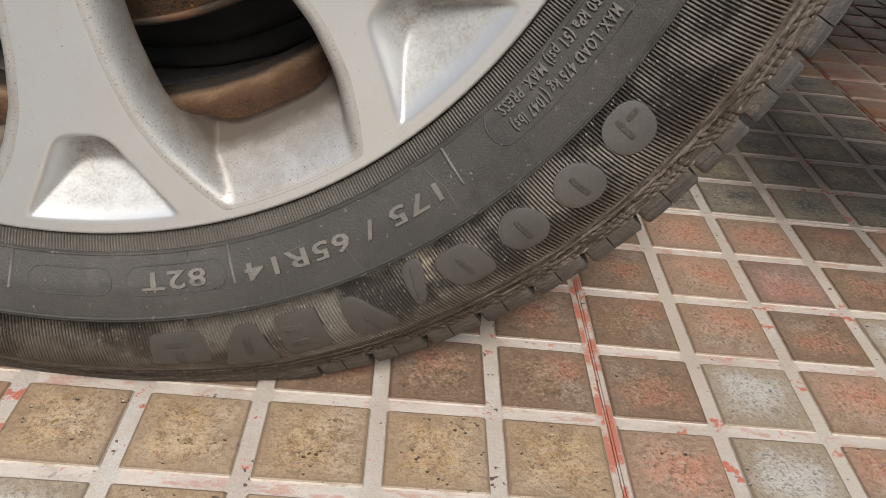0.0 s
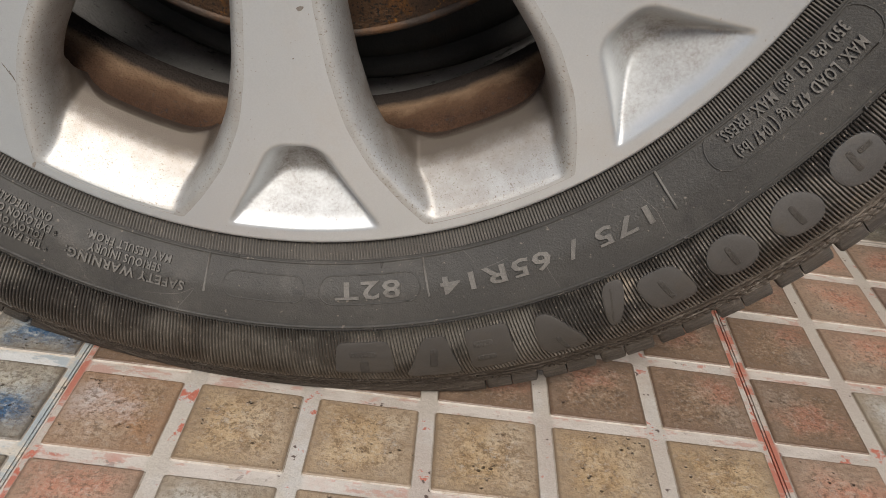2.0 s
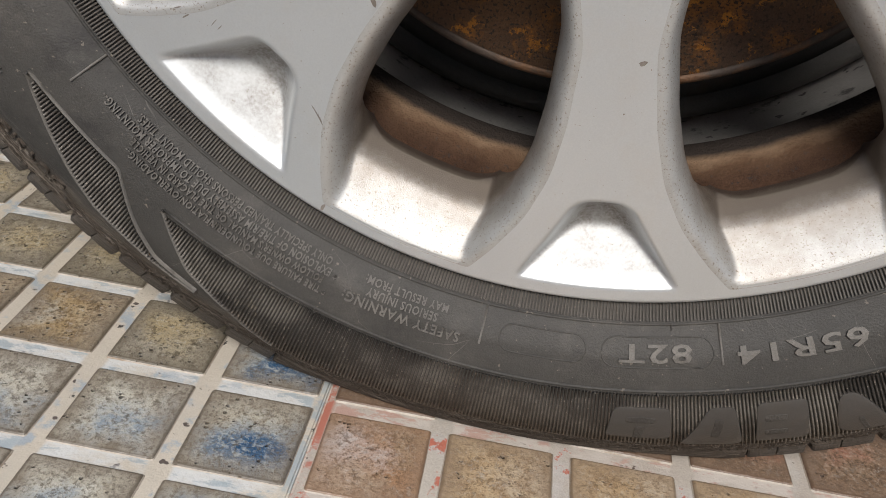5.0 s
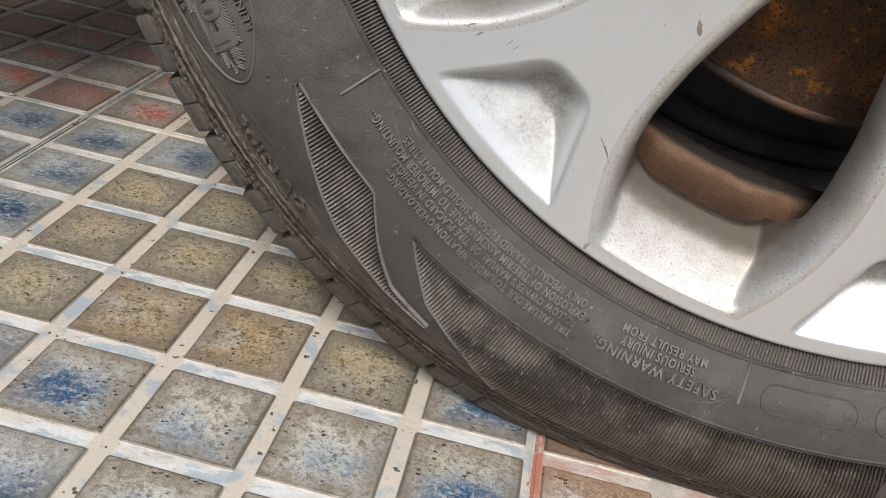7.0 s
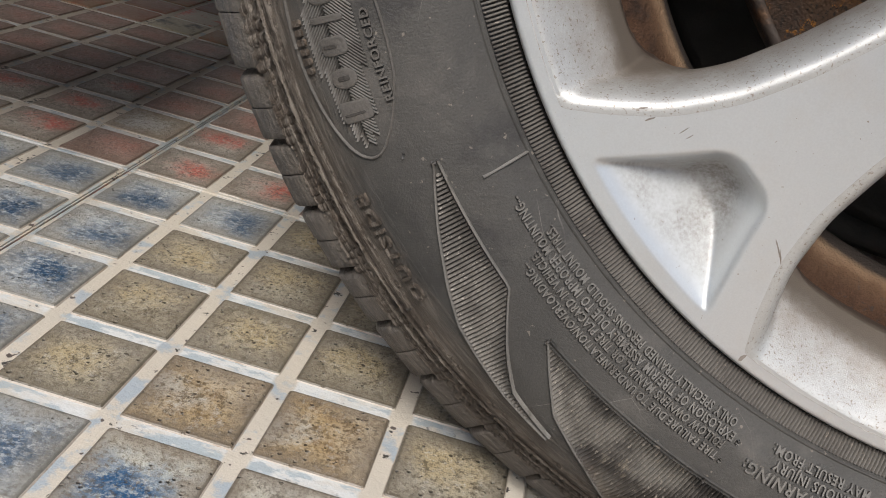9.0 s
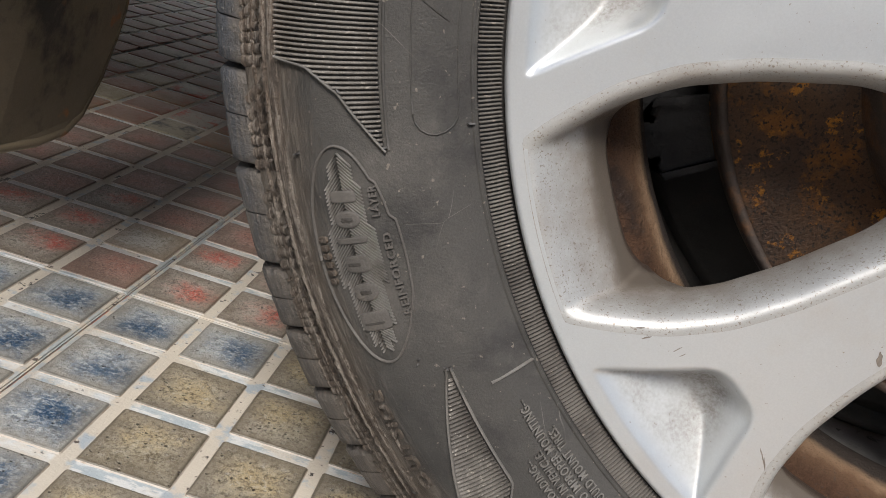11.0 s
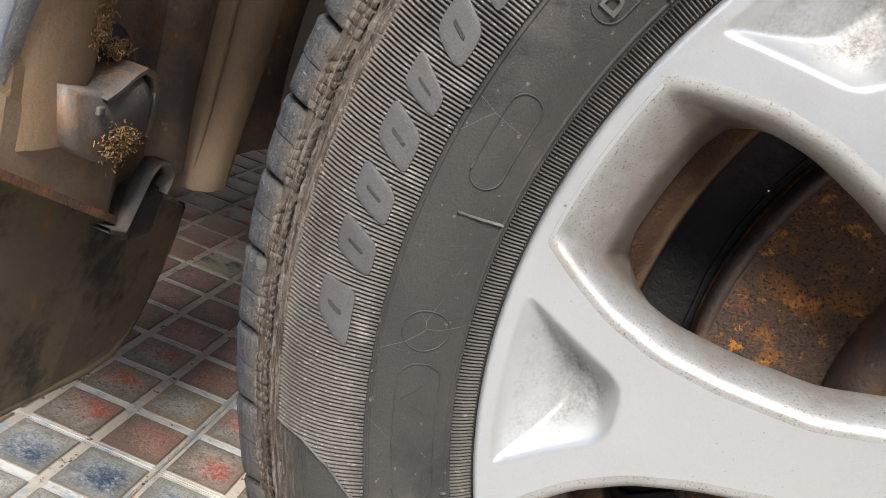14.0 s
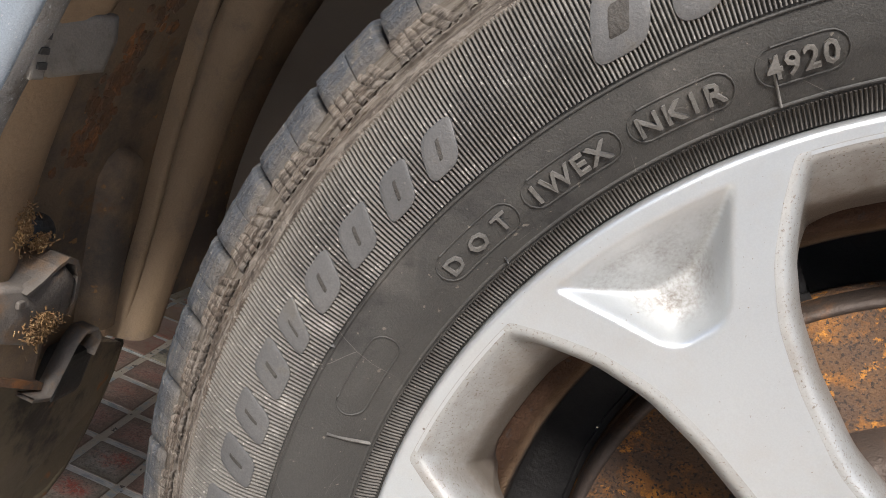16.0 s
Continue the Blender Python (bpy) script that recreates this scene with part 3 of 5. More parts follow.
RUSTY_SKIN = material("rust_flaked_underseal", (0.13, 0.09, 0.06), (0.20, 0.10, 0.05), 45, patch=(0.30, 0.13, 0.05), patch_scale=60, patch_cut=(0.5, 0.6), rough=0.85, bump=0.9, bump_scale=300)
FLAP = material("grimy_black_plastic", (0.14, 0.112, 0.073), (0.20, 0.155, 0.098), 10, patch=(0.035, 0.03, 0.023), patch_scale=16, patch_cut=(0.53, 0.63),
                spots=(0.26, 0.12, 0.045), spot_scale=50, spot_cut=(0.68, 0.74), rough=0.6, bump=0.3, bump_scale=300)
BRACKET = material("dirty_grey_metal", (0.110, 0.096, 0.084), (0.15, 0.130, 0.112), 30, patch=(0.20, 0.13, 0.08), patch_scale=50, rough=0.6, metal=0.2, bump=0.4, bump_scale=500)
CLIP_GREY = material("grey_brown_dusty_plastic", (0.25, 0.220, 0.185), (0.20, 0.175, 0.145), 30, patch=(0.15, 0.12, 0.09), patch_scale=60, patch_cut=(0.55, 0.68), rough=0.6, bump=0.4, bump_scale=500)
STRAW = material("dried_straw_and_mud", (0.25, 0.145, 0.058), (0.17, 0.095, 0.042), 90, spots=(0.42, 0.30, 0.15), spot_scale=500, rough=0.9, bump=0.8, bump_scale=700)
DIRTY_EDGE = material("grey_road_dirt", (0.24, 0.225, 0.205), (0.31, 0.29, 0.26), 40, patch=(0.15, 0.13, 0.11), patch_scale=70, spots=(0.42, 0.42, 0.41), spot_scale=600, rough=0.8, bump=0.6, bump_scale=700)
PAINT = material("blue_grey_car_paint", (0.30, 0.35, 0.40), (0.33, 0.38, 0.43), 6, spots=(0.5, 0.5, 0.5), spot_scale=900, spot_cut=(0.66, 0.72), rough=0.35, metal=0.4, bump=0.15, bump_scale=1200, coat=0.4)
UNDER = material("grimy_underbody", (0.15, 0.12, 0.095), (0.20, 0.165, 0.13), 6, rough=0.85, bump=0.3, bump_scale=100)
PLASTER = material("weathered_grey_plaster", (0.40, 0.41, 0.415), (0.45, 0.46, 0.465), 1.2, patch=(0.34, 0.34, 0.335), patch_scale=2.5, rough=0.9, bump=0.4, bump_scale=120)


# ---- building helpers ----
def mesh_from(name, verts, faces, materials, smooth=True, picks=None):
    me = bpy.data.meshes.new(name)
    me.from_pydata([tuple(map(float, v)) for v in verts], [], [tuple(map(int, f)) for f in faces])
    for m in (materials if isinstance(materials, (list, tuple)) else [materials]):
        me.materials.append(m)
    if smooth:
        me.polygons.foreach_set("use_smooth", [True] * len(me.polygons))
    if picks is not None:
        me.polygons.foreach_set("material_index", [int(p) for p in picks])
    me.update()
    return me


def part(name, me, parent, label=""):
    ob = new(name, me)
    ob.parent = parent
    if label:
        ob["label"] = label
    return ob


def thing(name, label, category, kind="", group=""):
    return tagged(new(name), label, category, group, kind)


def box_mesh(name, lo, hi, mat, bevel=0.002, warp=None):
    bm = bmesh.new()
    bmesh.ops.create_cube(bm, size=1.0)
    for v in bm.verts:
        v.co = Vector([lo[k] + (v.co[k] + 0.5) * (hi[k] - lo[k]) for k in range(3)])
    if bevel:
        bmesh.ops.bevel(bm, geom=bm.edges[:], offset=bevel, segments=2, affect='EDGES', profile=0.6)
    if warp:
        for v in bm.verts:
            v.co = Vector(warp(*v.co))
    me = bpy.data.meshes.new(name)
    bm.to_mesh(me)
    bm.free()
    me.materials.append(mat)
    return me


def smooth_curve(xs, ys, n=800, blur=9):
    """A dense, softened curve through a few control points."""
    gx = np.linspace(xs[0], xs[-1], n)
    gy = np.interp(gx, xs, ys)
    k = np.hanning(2 * blur + 3)[1:-1]
    k /= k.sum()
    pad = np.concatenate([2 * gy[0] - gy[blur:0:-1], gy, 2 * gy[-1] - gy[-2:-blur - 2:-1]])
    return gx, np.convolve(pad, k, "valid")


def lathe(name, profile, mat, steps=192, fold=None):
    """A surface turned round the wheel's axle from (radius, depth) pairs."""
    th = np.linspace(0, 2 * np.pi, steps, endpoint=False)
    verts, faces = [], []
    k = len(profile)
    for a in th:
        for r, y in profile:
            verts.append(fold(r, a, y) if fold else (r * np.sin(a), y, AXLE - r * np.cos(a)))
    for i in range(steps):
        j = (i + 1) % steps
        for q in range(k - 1):
            faces.append((i * k + q, i * k + q + 1, j * k + q + 1, j * k + q))
    return mesh_from(name, verts, faces, mat)


# ---- the wheel ----
wheel = thing("alloy_wheel", "silver eight-spoke alloy car wheel with a worn black tyre", "car wheel")
CAST = radians(7.5)     # angle of the lowest pocket from straight down
STEP = radians(45)
HALF_X, HALF_Y = smooth_curve([0.050, 0.068, 0.080, 0.098, 0.123, 0.142, 0.160, 0.176, 0.188, 0.21],
                              [-0.012, 0.006, 0.017, 0.0275, 0.0345, 0.0375, 0.0365, 0.0320, 0.0272, 0.018], blur=40)
POCK_X, POCK_Y = smooth_curve([0.130, 0.1500, 0.153, 0.158, 0.170, 0.184, 0.21], [-0.02, -0.001, 0.007, 0.0118, 0.0188, 0.0275, 0.043], blur=14)
LIP = 0.1888


def soft_min(a, b, k):
    h = np.clip(0.5 + 0.5 * (b - a) / k, 0, 1)
    return b * (1 - h) + a * h - k * h * (1 - h)


def window_field(u, v):
    """Distances inside an opening's side edge and inside the lip, u across and v out from the axle."""
    return np.interp(v, HALF_X, HALF_Y) - np.abs(u), LIP - np.hypot(u, v)


def window_edge(u, v):
    return soft_min(*window_field(u, v), 0.0012)


def window_gap(u, v):
    s, out = window_field(u, v)
    return soft_min(s - 0.0062, out - 0.0208, 0.015)


def window_depth(u, v):
    s, out = window_field(u, v)
    q = np.clip(s / 0.0066, 0, 1)
    side = np.where(s > 0, 0.0195 * (1 - np.sqrt(1 - (0.97 * q) ** 2.2)) + 3.0 * np.clip(s - 0.0066, 0, 1), s)
    slope = np.where(out > 0, 0.98 * out + 0.50 * np.clip(out - 0.0150, 0, 1), out)
    return np.maximum(soft_min(side, slope, 0.0032), 0), side > slope


def window_uv(x, z):
    r, t = np.hypot(x, z), np.arctan2(x, -z)
    w = np.mod(t - CAST, STEP) - STEP / 2
    return r * np.sin(w), r * np.cos(w)


def pocket_depth(x, z):
    r, t = np.hypot(x, z), np.arctan2(x, -z)
    w = np.mod(t - CAST + STEP / 2, STEP) - STEP / 2
    u, v = r * np.sin(w), r * np.cos(w)
    side = 1.55 * (np.interp(v, POCK_X, POCK_Y) - np.abs(u))
    inner = soft_min(2.1 * (v - 0.1535), 0.0112 + 0.36 * (v - 0.160), 0.003)      # a steep end, then a shallow ledge
    wall_ = soft_min(side, inner, 0.0068)
    wall_ = np.where(wall_ > 0, wall_ * np.clip(wall_ / 0.005, 0.25, 1) ** 0.45, wall_)
    out = 0.74 * (LIP - r)
    return np.maximum(soft_min(wall_, out, 0.0016), 0), np.where(wall_ > out, 1.0, np.where((v > 0.1600) & (inner < side) & (np.abs(u) < 0.016), 0.4, 0.0))


def face_y(r):
    return 0.0035 - 0.0022 * np.clip((0.19 - r) / 0.085, 0, 1.3)


def build_rim():
    nr, nt = 168, 1152
    rr = np.linspace(0.040, 0.1935, nr)
    tt = np.linspace(0, 2 * np.pi, nt, endpoint=False)
    R, T = np.meshgrid(rr, tt, indexing="ij")
    X, Z = R * np.sin(T), -R * np.cos(T)

    def gap(x, z):
        return window_edge(*window_uv(x, z))

    e, cell = 1e-5, 0.0009
    for _ in range(3):
        f = gap(X, Z)
        gx = (gap(X + e, Z) - gap(X - e, Z)) / (2 * e)
        gz = (gap(X, Z + e) - gap(X, Z - e)) / (2 * e)
        g2 = gx * gx + gz * gz + 1e-9
        near = np.abs(f) / np.sqrt(g2) < 0.62 * cell
        X = np.where(near, X - f * gx / g2, X)
        Z = np.where(near, Z - f * gz / g2, Z)
    f = gap(X, Z)
    open_ = f > 5e-5
    pd, p_floor = pocket_depth(X, Z)
    rad = np.hypot(X, Z)
    Y = face_y(rad) + pd
    ids = np.arange(nr * nt).reshape(nr, nt)
    a, b = ids[:-1, :], ids[1:, :]
    c, d = np.roll(b, -1, 1), np.roll(a, -1, 1)
    o = open_.ravel()
    keep = ~(o[a] | o[b] | o[c] | o[d])
    quads = np.stack([a[keep], d[keep], c[keep], b[keep]], 1)
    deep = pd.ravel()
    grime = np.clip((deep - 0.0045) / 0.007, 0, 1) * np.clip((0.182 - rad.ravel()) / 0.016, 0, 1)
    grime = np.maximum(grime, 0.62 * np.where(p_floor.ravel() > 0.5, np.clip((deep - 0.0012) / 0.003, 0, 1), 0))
    picks = np.zeros(len(quads), int)
    verts = np.stack([X.ravel(), Y.ravel(), Z.ravel() + AXLE], 1)
    # the edge of every opening turns straight back, and the lip rolls over to the tyre
    es = np.concatenate([quads[:, [0, 1]], quads[:, [1, 2]], quads[:, [2, 3]], quads[:, [3, 0]]])
    key = np.sort(es, 1)
    uniq, inv, cnt = np.unique(key, axis=0, return_inverse=True, return_counts=True)
    rim_edges = es[cnt[inv.ravel()] == 1]
    rr0 = rad.ravel()
    outer_e = rim_edges[rr0[rim_edges[:, 0]] > 0.19]
    verts, faces, picks = list(map(tuple, verts)), list(map(tuple, quads)), list(picks)

    def turn_back(edges, moves, pick):
        last = {int(v): int(v) for v in np.unique(edges)}
        pairs = [(int(p), int(q)) for p, q in edges]
        for scale, dy in moves:
            nxt = {}
            for v0, v1 in last.items():
                x, y, z = verts[v1]
                nxt[v0] = len(verts)
                verts.append((x * scale, y + dy, AXLE + (z - AXLE) * scale))
            for p, q in pairs:
                faces.append((last[q], last[p], nxt[p], nxt[q]))
                picks.append(pick)
            last = nxt

    turn_back(outer_e, [(1.0048, 0.0010), (1.0020, 0.0022), (1.0, 0.004), (0.992, 0.008)], 0)
    # the eight openings: smooth walls from the face down to the hole
    n, rows, mid = 320, 20, 0.132
    al = np.linspace(0, 2 * np.pi, n, endpoint=False)

    def reach(field, level):
        lo, hi = np.zeros(n), np.full(n, 0.075)
        for _ in range(40):
            m = (lo + hi) / 2
            inside = field(m * np.sin(al), mid + m * np.cos(al)) > level
            lo, hi = np.where(inside, m, lo), np.where(inside, hi, m)
        return lo

    r0, r1 = reach(window_edge, -0.0013), reach(window_gap, 0.0)
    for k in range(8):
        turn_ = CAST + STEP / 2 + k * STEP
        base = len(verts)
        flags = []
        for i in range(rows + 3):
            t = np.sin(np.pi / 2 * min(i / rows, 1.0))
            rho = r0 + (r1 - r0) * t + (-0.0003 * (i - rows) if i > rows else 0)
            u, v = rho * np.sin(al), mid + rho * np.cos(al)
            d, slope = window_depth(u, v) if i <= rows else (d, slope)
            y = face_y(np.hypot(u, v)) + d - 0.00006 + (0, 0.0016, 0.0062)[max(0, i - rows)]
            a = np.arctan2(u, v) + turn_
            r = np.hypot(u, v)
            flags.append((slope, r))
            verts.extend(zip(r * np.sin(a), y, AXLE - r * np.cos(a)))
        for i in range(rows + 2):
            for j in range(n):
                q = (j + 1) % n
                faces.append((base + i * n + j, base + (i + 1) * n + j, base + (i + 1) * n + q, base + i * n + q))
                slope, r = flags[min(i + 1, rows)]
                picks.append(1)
    me = mesh_from("rim", verts, faces, [SILVER, DUSTY_SHADED], picks=picks)
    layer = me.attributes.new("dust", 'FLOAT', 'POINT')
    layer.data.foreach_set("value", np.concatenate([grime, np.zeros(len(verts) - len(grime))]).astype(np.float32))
    return me


rim = part("rim", build_rim(), wheel, "silver painted alloy rim with brake dust in the recesses")
part("hub_cap", lathe("hub_cap", [(0.0005, -0.004), (0.02, -0.004), (0.034, -0.0025), (0.041, 0.003), (0.0415, 0.010)], SILVER, 64), rim)
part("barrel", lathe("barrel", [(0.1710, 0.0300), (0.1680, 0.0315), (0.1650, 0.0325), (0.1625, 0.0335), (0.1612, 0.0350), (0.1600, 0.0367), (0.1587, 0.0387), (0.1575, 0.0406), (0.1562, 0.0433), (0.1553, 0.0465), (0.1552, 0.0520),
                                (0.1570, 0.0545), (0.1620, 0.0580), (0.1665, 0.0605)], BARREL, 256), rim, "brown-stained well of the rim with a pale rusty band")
part("inner_barrel", lathe("inner_barrel", [(0.1665, 0.0605), (0.1690, 0.070), (0.1710, 0.085), (0.1718, 0.100), (0.1715, 0.130), (0.176, 0.160), (0.188, 0.172)], SOOT, 192), rim, "sooty dark grey inner barrel")
CHIP = material("bare_chipped_paint", (0.16, 0.135, 0.11), (0.26, 0.23, 0.20), 200, rough=0.6, metal=0.3, bump=0.3, bump_scale=1500)


def paint_chip(r, deg, length, width, turn_deg, seed):
    """A shallow ragged chip or scratch in the rim's paint."""
    g = random.Random(seed)
    n = 12
    v = []
    for i in range(n):
        t = 2 * np.pi * i / n
        x = length / 2 * np.cos(t) * g.uniform(0.6, 1.0)
        z = width / 2 * np.sin(t) * g.uniform(0.5, 1.0)
        c, q = np.cos(radians(turn_deg)), np.sin(radians(turn_deg))
        v.append((r * np.sin(radians(deg)) + c * x - q * z, float(face_y(r)) - 0.00009, AXLE - r * np.cos(radians(deg)) + q * x + c * z))
    part("paint_chip", mesh_from("paint_chip", v, [tuple(range(n))], CHIP), rim)


for k, (r, a, l, w, d) in enumerate(((0.1055, 11.4, 0.0030, 0.0018, 30), (0.1621, -28.9, 0.0055, 0.0006, -65), (0.1612, -29.6, 0.0060, 0.0005, -60), (0.1603, -30.2, 0.0035, 0.0005, -55), (0.1915, -23.4, 0.0040, 0.0016, 65),
                                     (0.1699, -48.6, 0.0030, 0.0006, 20), (0.1695, -47.4, 0.0034, 0.0007, 35), (0.1630, -45.0, 0.0042, 0.0004, 50), (0.1624, -44.2, 0.0030, 0.0004, 48),
                                     (0.1172, -32.6, 0.0060, 0.0020, -70), (0.1885, -7.0, 0.0010, 0.0008, 0), (0.1220, 9.0, 0.0007, 0.0007, 0), (0.1905, -100.0, 0.0012, 0.0009, 20), (0.1500, -112.0, 0.0008, 0.0006, 0))):
    paint_chip(r, a, l, w, d, k)

# ---- the brake behind it ----
brake = thing("brake_disc", "rusted brake disc behind the wheel's spokes", "brake disc")
part("friction_ring", lathe("friction_ring", [(0.084, 0.050), (0.087, 0.0535), (0.1285, 0.0535), (0.1292, 0.0560), (0.1296, 0.066), (0.1320, 0.0665), (0.1326, 0.070), (0.1320, 0.0755), (0.10, 0.077)], RUST, 200), brake, "rusted cast-iron ring")
part("edge_ring", lathe("edge_ring", [(0.1284, 0.0540), (0.1290, 0.0531), (0.1305, 0.0530), (0.1318, 0.0540), (0.1326, 0.0570), (0.1328, 0.0640), (0.1324, 0.0655)], GREY_IRON, 200), brake, "grey worn outer edge")
part("hat", lathe("hat", [(0.0005, 0.032), (0.082, 0.032), (0.0870, 0.036), (0.0890, 0.052)], GREY_IRON, 128), brake, "grey-brown centre")
# dark plate added to block view and light through the wheel's back
shield = thing("backing_shield", "dark sheet-metal plate added to close the wheel behind the brake disc", "dust shield")
part("plate", lathe("plate", [(0.02, 0.100), (0.150, 0.102), (0.157, 0.104), (0.150, 0.107), (0.02, 0.107)], DARK_STEEL, 128), shield)
part("rolled_edge", lathe("rolled_edge", [(0.1560, 0.1035), (0.1605, 0.1015), (0.1650, 0.104), (0.1690, 0.112), (0.158, 0.116)], DARK_STEEL, 128), shield, "rolled dark edge")
# caliper drawn longer than its visible shapes, to keep the gap dark
caliper = thing("brake_caliper", "black brake caliper over the disc's edge, stretched to fill the dark gap", "brake caliper")


def caliper_piece(name, a0, a1, r0, r1, y0, y1, round_=0.004):
    """A rounded block bent round the disc between two angles (degrees from straight down)."""
    def bend(x, y, z):
        a = radians(a0 + (a1 - a0) * x)
        return z * np.sin(a), y, AXLE - z * np.cos(a)
    bm = bmesh.new()
    bmesh.ops.create_cube(bm, size=1.0)
    bmesh.ops.subdivide_edges(bm, edges=[e for e in bm.edges if abs(e.verts[0].co.x - e.verts[1].co.x) > 0.5], cuts=8)
    span = (a1 - a0) * 0.0025
    for q in bm.verts:
        q.co = Vector((q.co.x + 0.5, y0 + (q.co.y + 0.5) * (y1 - y0), r0 + (q.co.z + 0.5) * (r1 - r0)))
        end = min(1.0, min(q.co.x, 1 - q.co.x) * abs(span) / round_)
        q.co.z = r0 + (q.co.z - r0) * (0.75 + 0.25 * end)
        q.co = Vector(bend(*q.co))
    bmesh.ops.bevel(bm, geom=[e for e in bm.edges if e.is_boundary is False and e.calc_face_angle(0) > 0.8], offset=0.0025, segments=2, affect='EDGES')
    me = bpy.data.meshes.new(name)
    bm.to_mesh(me)
    bm.free()
    me.materials.append(GAP_BLACK)
    return part(name, me, caliper)


caliper_piece("bridge", -136, -62, 0.1345, 0.1600, 0.078, 0.118)
caliper_piece("carrier", -140, -131, 0.1345, 0.1540, 0.070, 0.100)
caliper_piece("carrier", -67, -58, 0.1345, 0.1540, 0.070, 0.100)

# ---- the tyre ----
CROWN, FLEX = 0.2890, 0.245
SIDE_R, SIDE_Y = smooth_curve([0.188, 0.1935, 0.1955, 0.1975, 0.203, 0.208, 0.2135, 0.2200, 0.2265, 0.2340, 0.2400, 0.2470, 0.2535, 0.2590, 0.2640, 0.2700, 0.2765],
                              [0.014, 0.0105, 0.0078, 0.0062, 0.0042, 0.0008, -0.0028, -0.0047, -0.0061, -0.0070, -0.0070, -0.0052, -0.0020, 0.0020, 0.0062, 0.0112, 0.0162], blur=14)


def fold(r, a, y):
    """Wheel polar place to the world, with the tyre pressed flat on the floor."""
    a = (a + np.pi) % (2 * np.pi) - np.pi
    c = np.cos(a)
    if c > 0.5:
        flat = AXLE / c
        if flat < CROWN and r > FLEX:
            f = (r - FLEX) / (CROWN - FLEX)
            press = CROWN - flat
            r = min(r - press * np.interp(f, [0, 0.27, 0.5, 0.8, 0.9, 1.0], [0, 0.25, 0.36, 0.50, 0.76, 1.0]), flat)
            y = y - press * np.interp(f, [0, 0.27, 0.5, 0.8, 1.0], [0, 0.15, 0.25, 0.40, 0.45]) * (1 if y < 0.08 else -1)
    return (r * np.sin(a), y, AXLE - r * c)


# the sidewall's marks are moulded slightly off even angles
MOULD_A = [-150, -143, -134, -125, -114, -75, -68, -51, -35, 0, 70]
MOULD_D = [0.3, 0.2, -0.3, -0.5, -0.8, -0.8, -0.5, -0.35, -0.2, 0.0, 0.1]


def skin(r, deg, h=0.0):
    """A place h above the outer sidewall at that radius and angle (degrees from straight down)."""
    deg = deg + float(np.interp(deg, MOULD_A, MOULD_D))
    y = np.interp(r, SIDE_R, SIDE_Y)
    s = (np.interp(r + 0.0006, SIDE_R, SIDE_Y) - np.interp(r - 0.0006, SIDE_R, SIDE_Y)) / 0.0012
    k = 1 / np.sqrt(1 + s * s)
    return fold(r + h * s * k, radians(deg), y - h * k)


tyre_profile = [(r, float(np.interp(r, SIDE_R, SIDE_Y))) for r in np.concatenate([np.linspace(0.1905, 0.2035, 12), np.linspace(0.205, 0.2635, 34)])]
tyre_profile += [(0.2655, 0.0075), (0.2690, 0.0107), (0.2722, 0.0131), (0.2748, 0.0152), (0.2758, 0.0172), (0.2762, 0.0200), (0.2766, 0.0240), (0.2772, 0.0300), (0.2777, 0.0380), (0.2787, 0.0465), (0.2790, 0.0485), (0.2885, 0.0495), (0.2889, 0.064), (0.2800, 0.065),
                 (0.2800, 0.072), (0.2890, 0.073), (0.2890, 0.097), (0.280, 0.098), (0.280, 0.105), (0.2889, 0.106), (0.2885, 0.130), (0.284, 0.150), (0.272, 0.165), (0.255, 0.176), (0.235, 0.180), (0.21, 0.174), (0.192, 0.165)]
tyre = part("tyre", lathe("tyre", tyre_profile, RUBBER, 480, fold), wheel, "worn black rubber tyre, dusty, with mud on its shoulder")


def ribbon(lines, w, h, verts, faces, crest=0.55, ragged=0.0):
    """Raised strips along lines of (radius, degrees), their edges and tops worn by a ragged share."""
    for pts in lines:
        P = np.array([(r, a * 0.00405) for r, a in pts])     # degrees to about metres
        n = len(P)
        base = len(verts)
        for i in range(n):
            d = P[min(i + 1, n - 1)] - P[max(i - 1, 0)]
            if n > 2 and np.allclose(P[0], P[-1]) and i in (0, n - 1):
                d = P[1] - P[-2]
            d = d / (np.linalg.norm(d) + 1e-12)
            m = np.array([-d[1], d[0]])
            for k, up in ((-1.0, -0.0002), (-crest, h), (crest, h), (1.0, -0.0002)):
                worn = 1 + rng.uniform(-ragged, ragged) if ragged else 1.0
                q = P[i] + m * k * w * worn / 2
                verts.append(skin(q[0], q[1] / 0.00405, up * worn if up > 0 else up))
        for i in range(n - 1):
            for k in range(3):
                faces.append((base + 4 * i + k, base + 4 * i + k + 1, base + 4 * i + 4 + k + 1, base + 4 * i + 4 + k))
        faces.append((base, base + 1, base + 2, base + 3))
        e = base + 4 * (n - 1)
        faces.append((e, e + 3, e + 2, e + 1))


def strips(name, lines, w, h, mat, label="", parent=None, kind="", ragged=0.0):
    v, f = [], []
    ribbon(lines, w, h, v, f, 0.5 if kind else 0.55, ragged)
    ob = part(name, mesh_from(name, v, f, mat), parent or tyre, label)
    if kind:
        ob["kind"] = kind
    return ob


def arc(r, a, b, n=2):
    return [(r, a + (b - a) * i / n) for i in range(n + 1)]


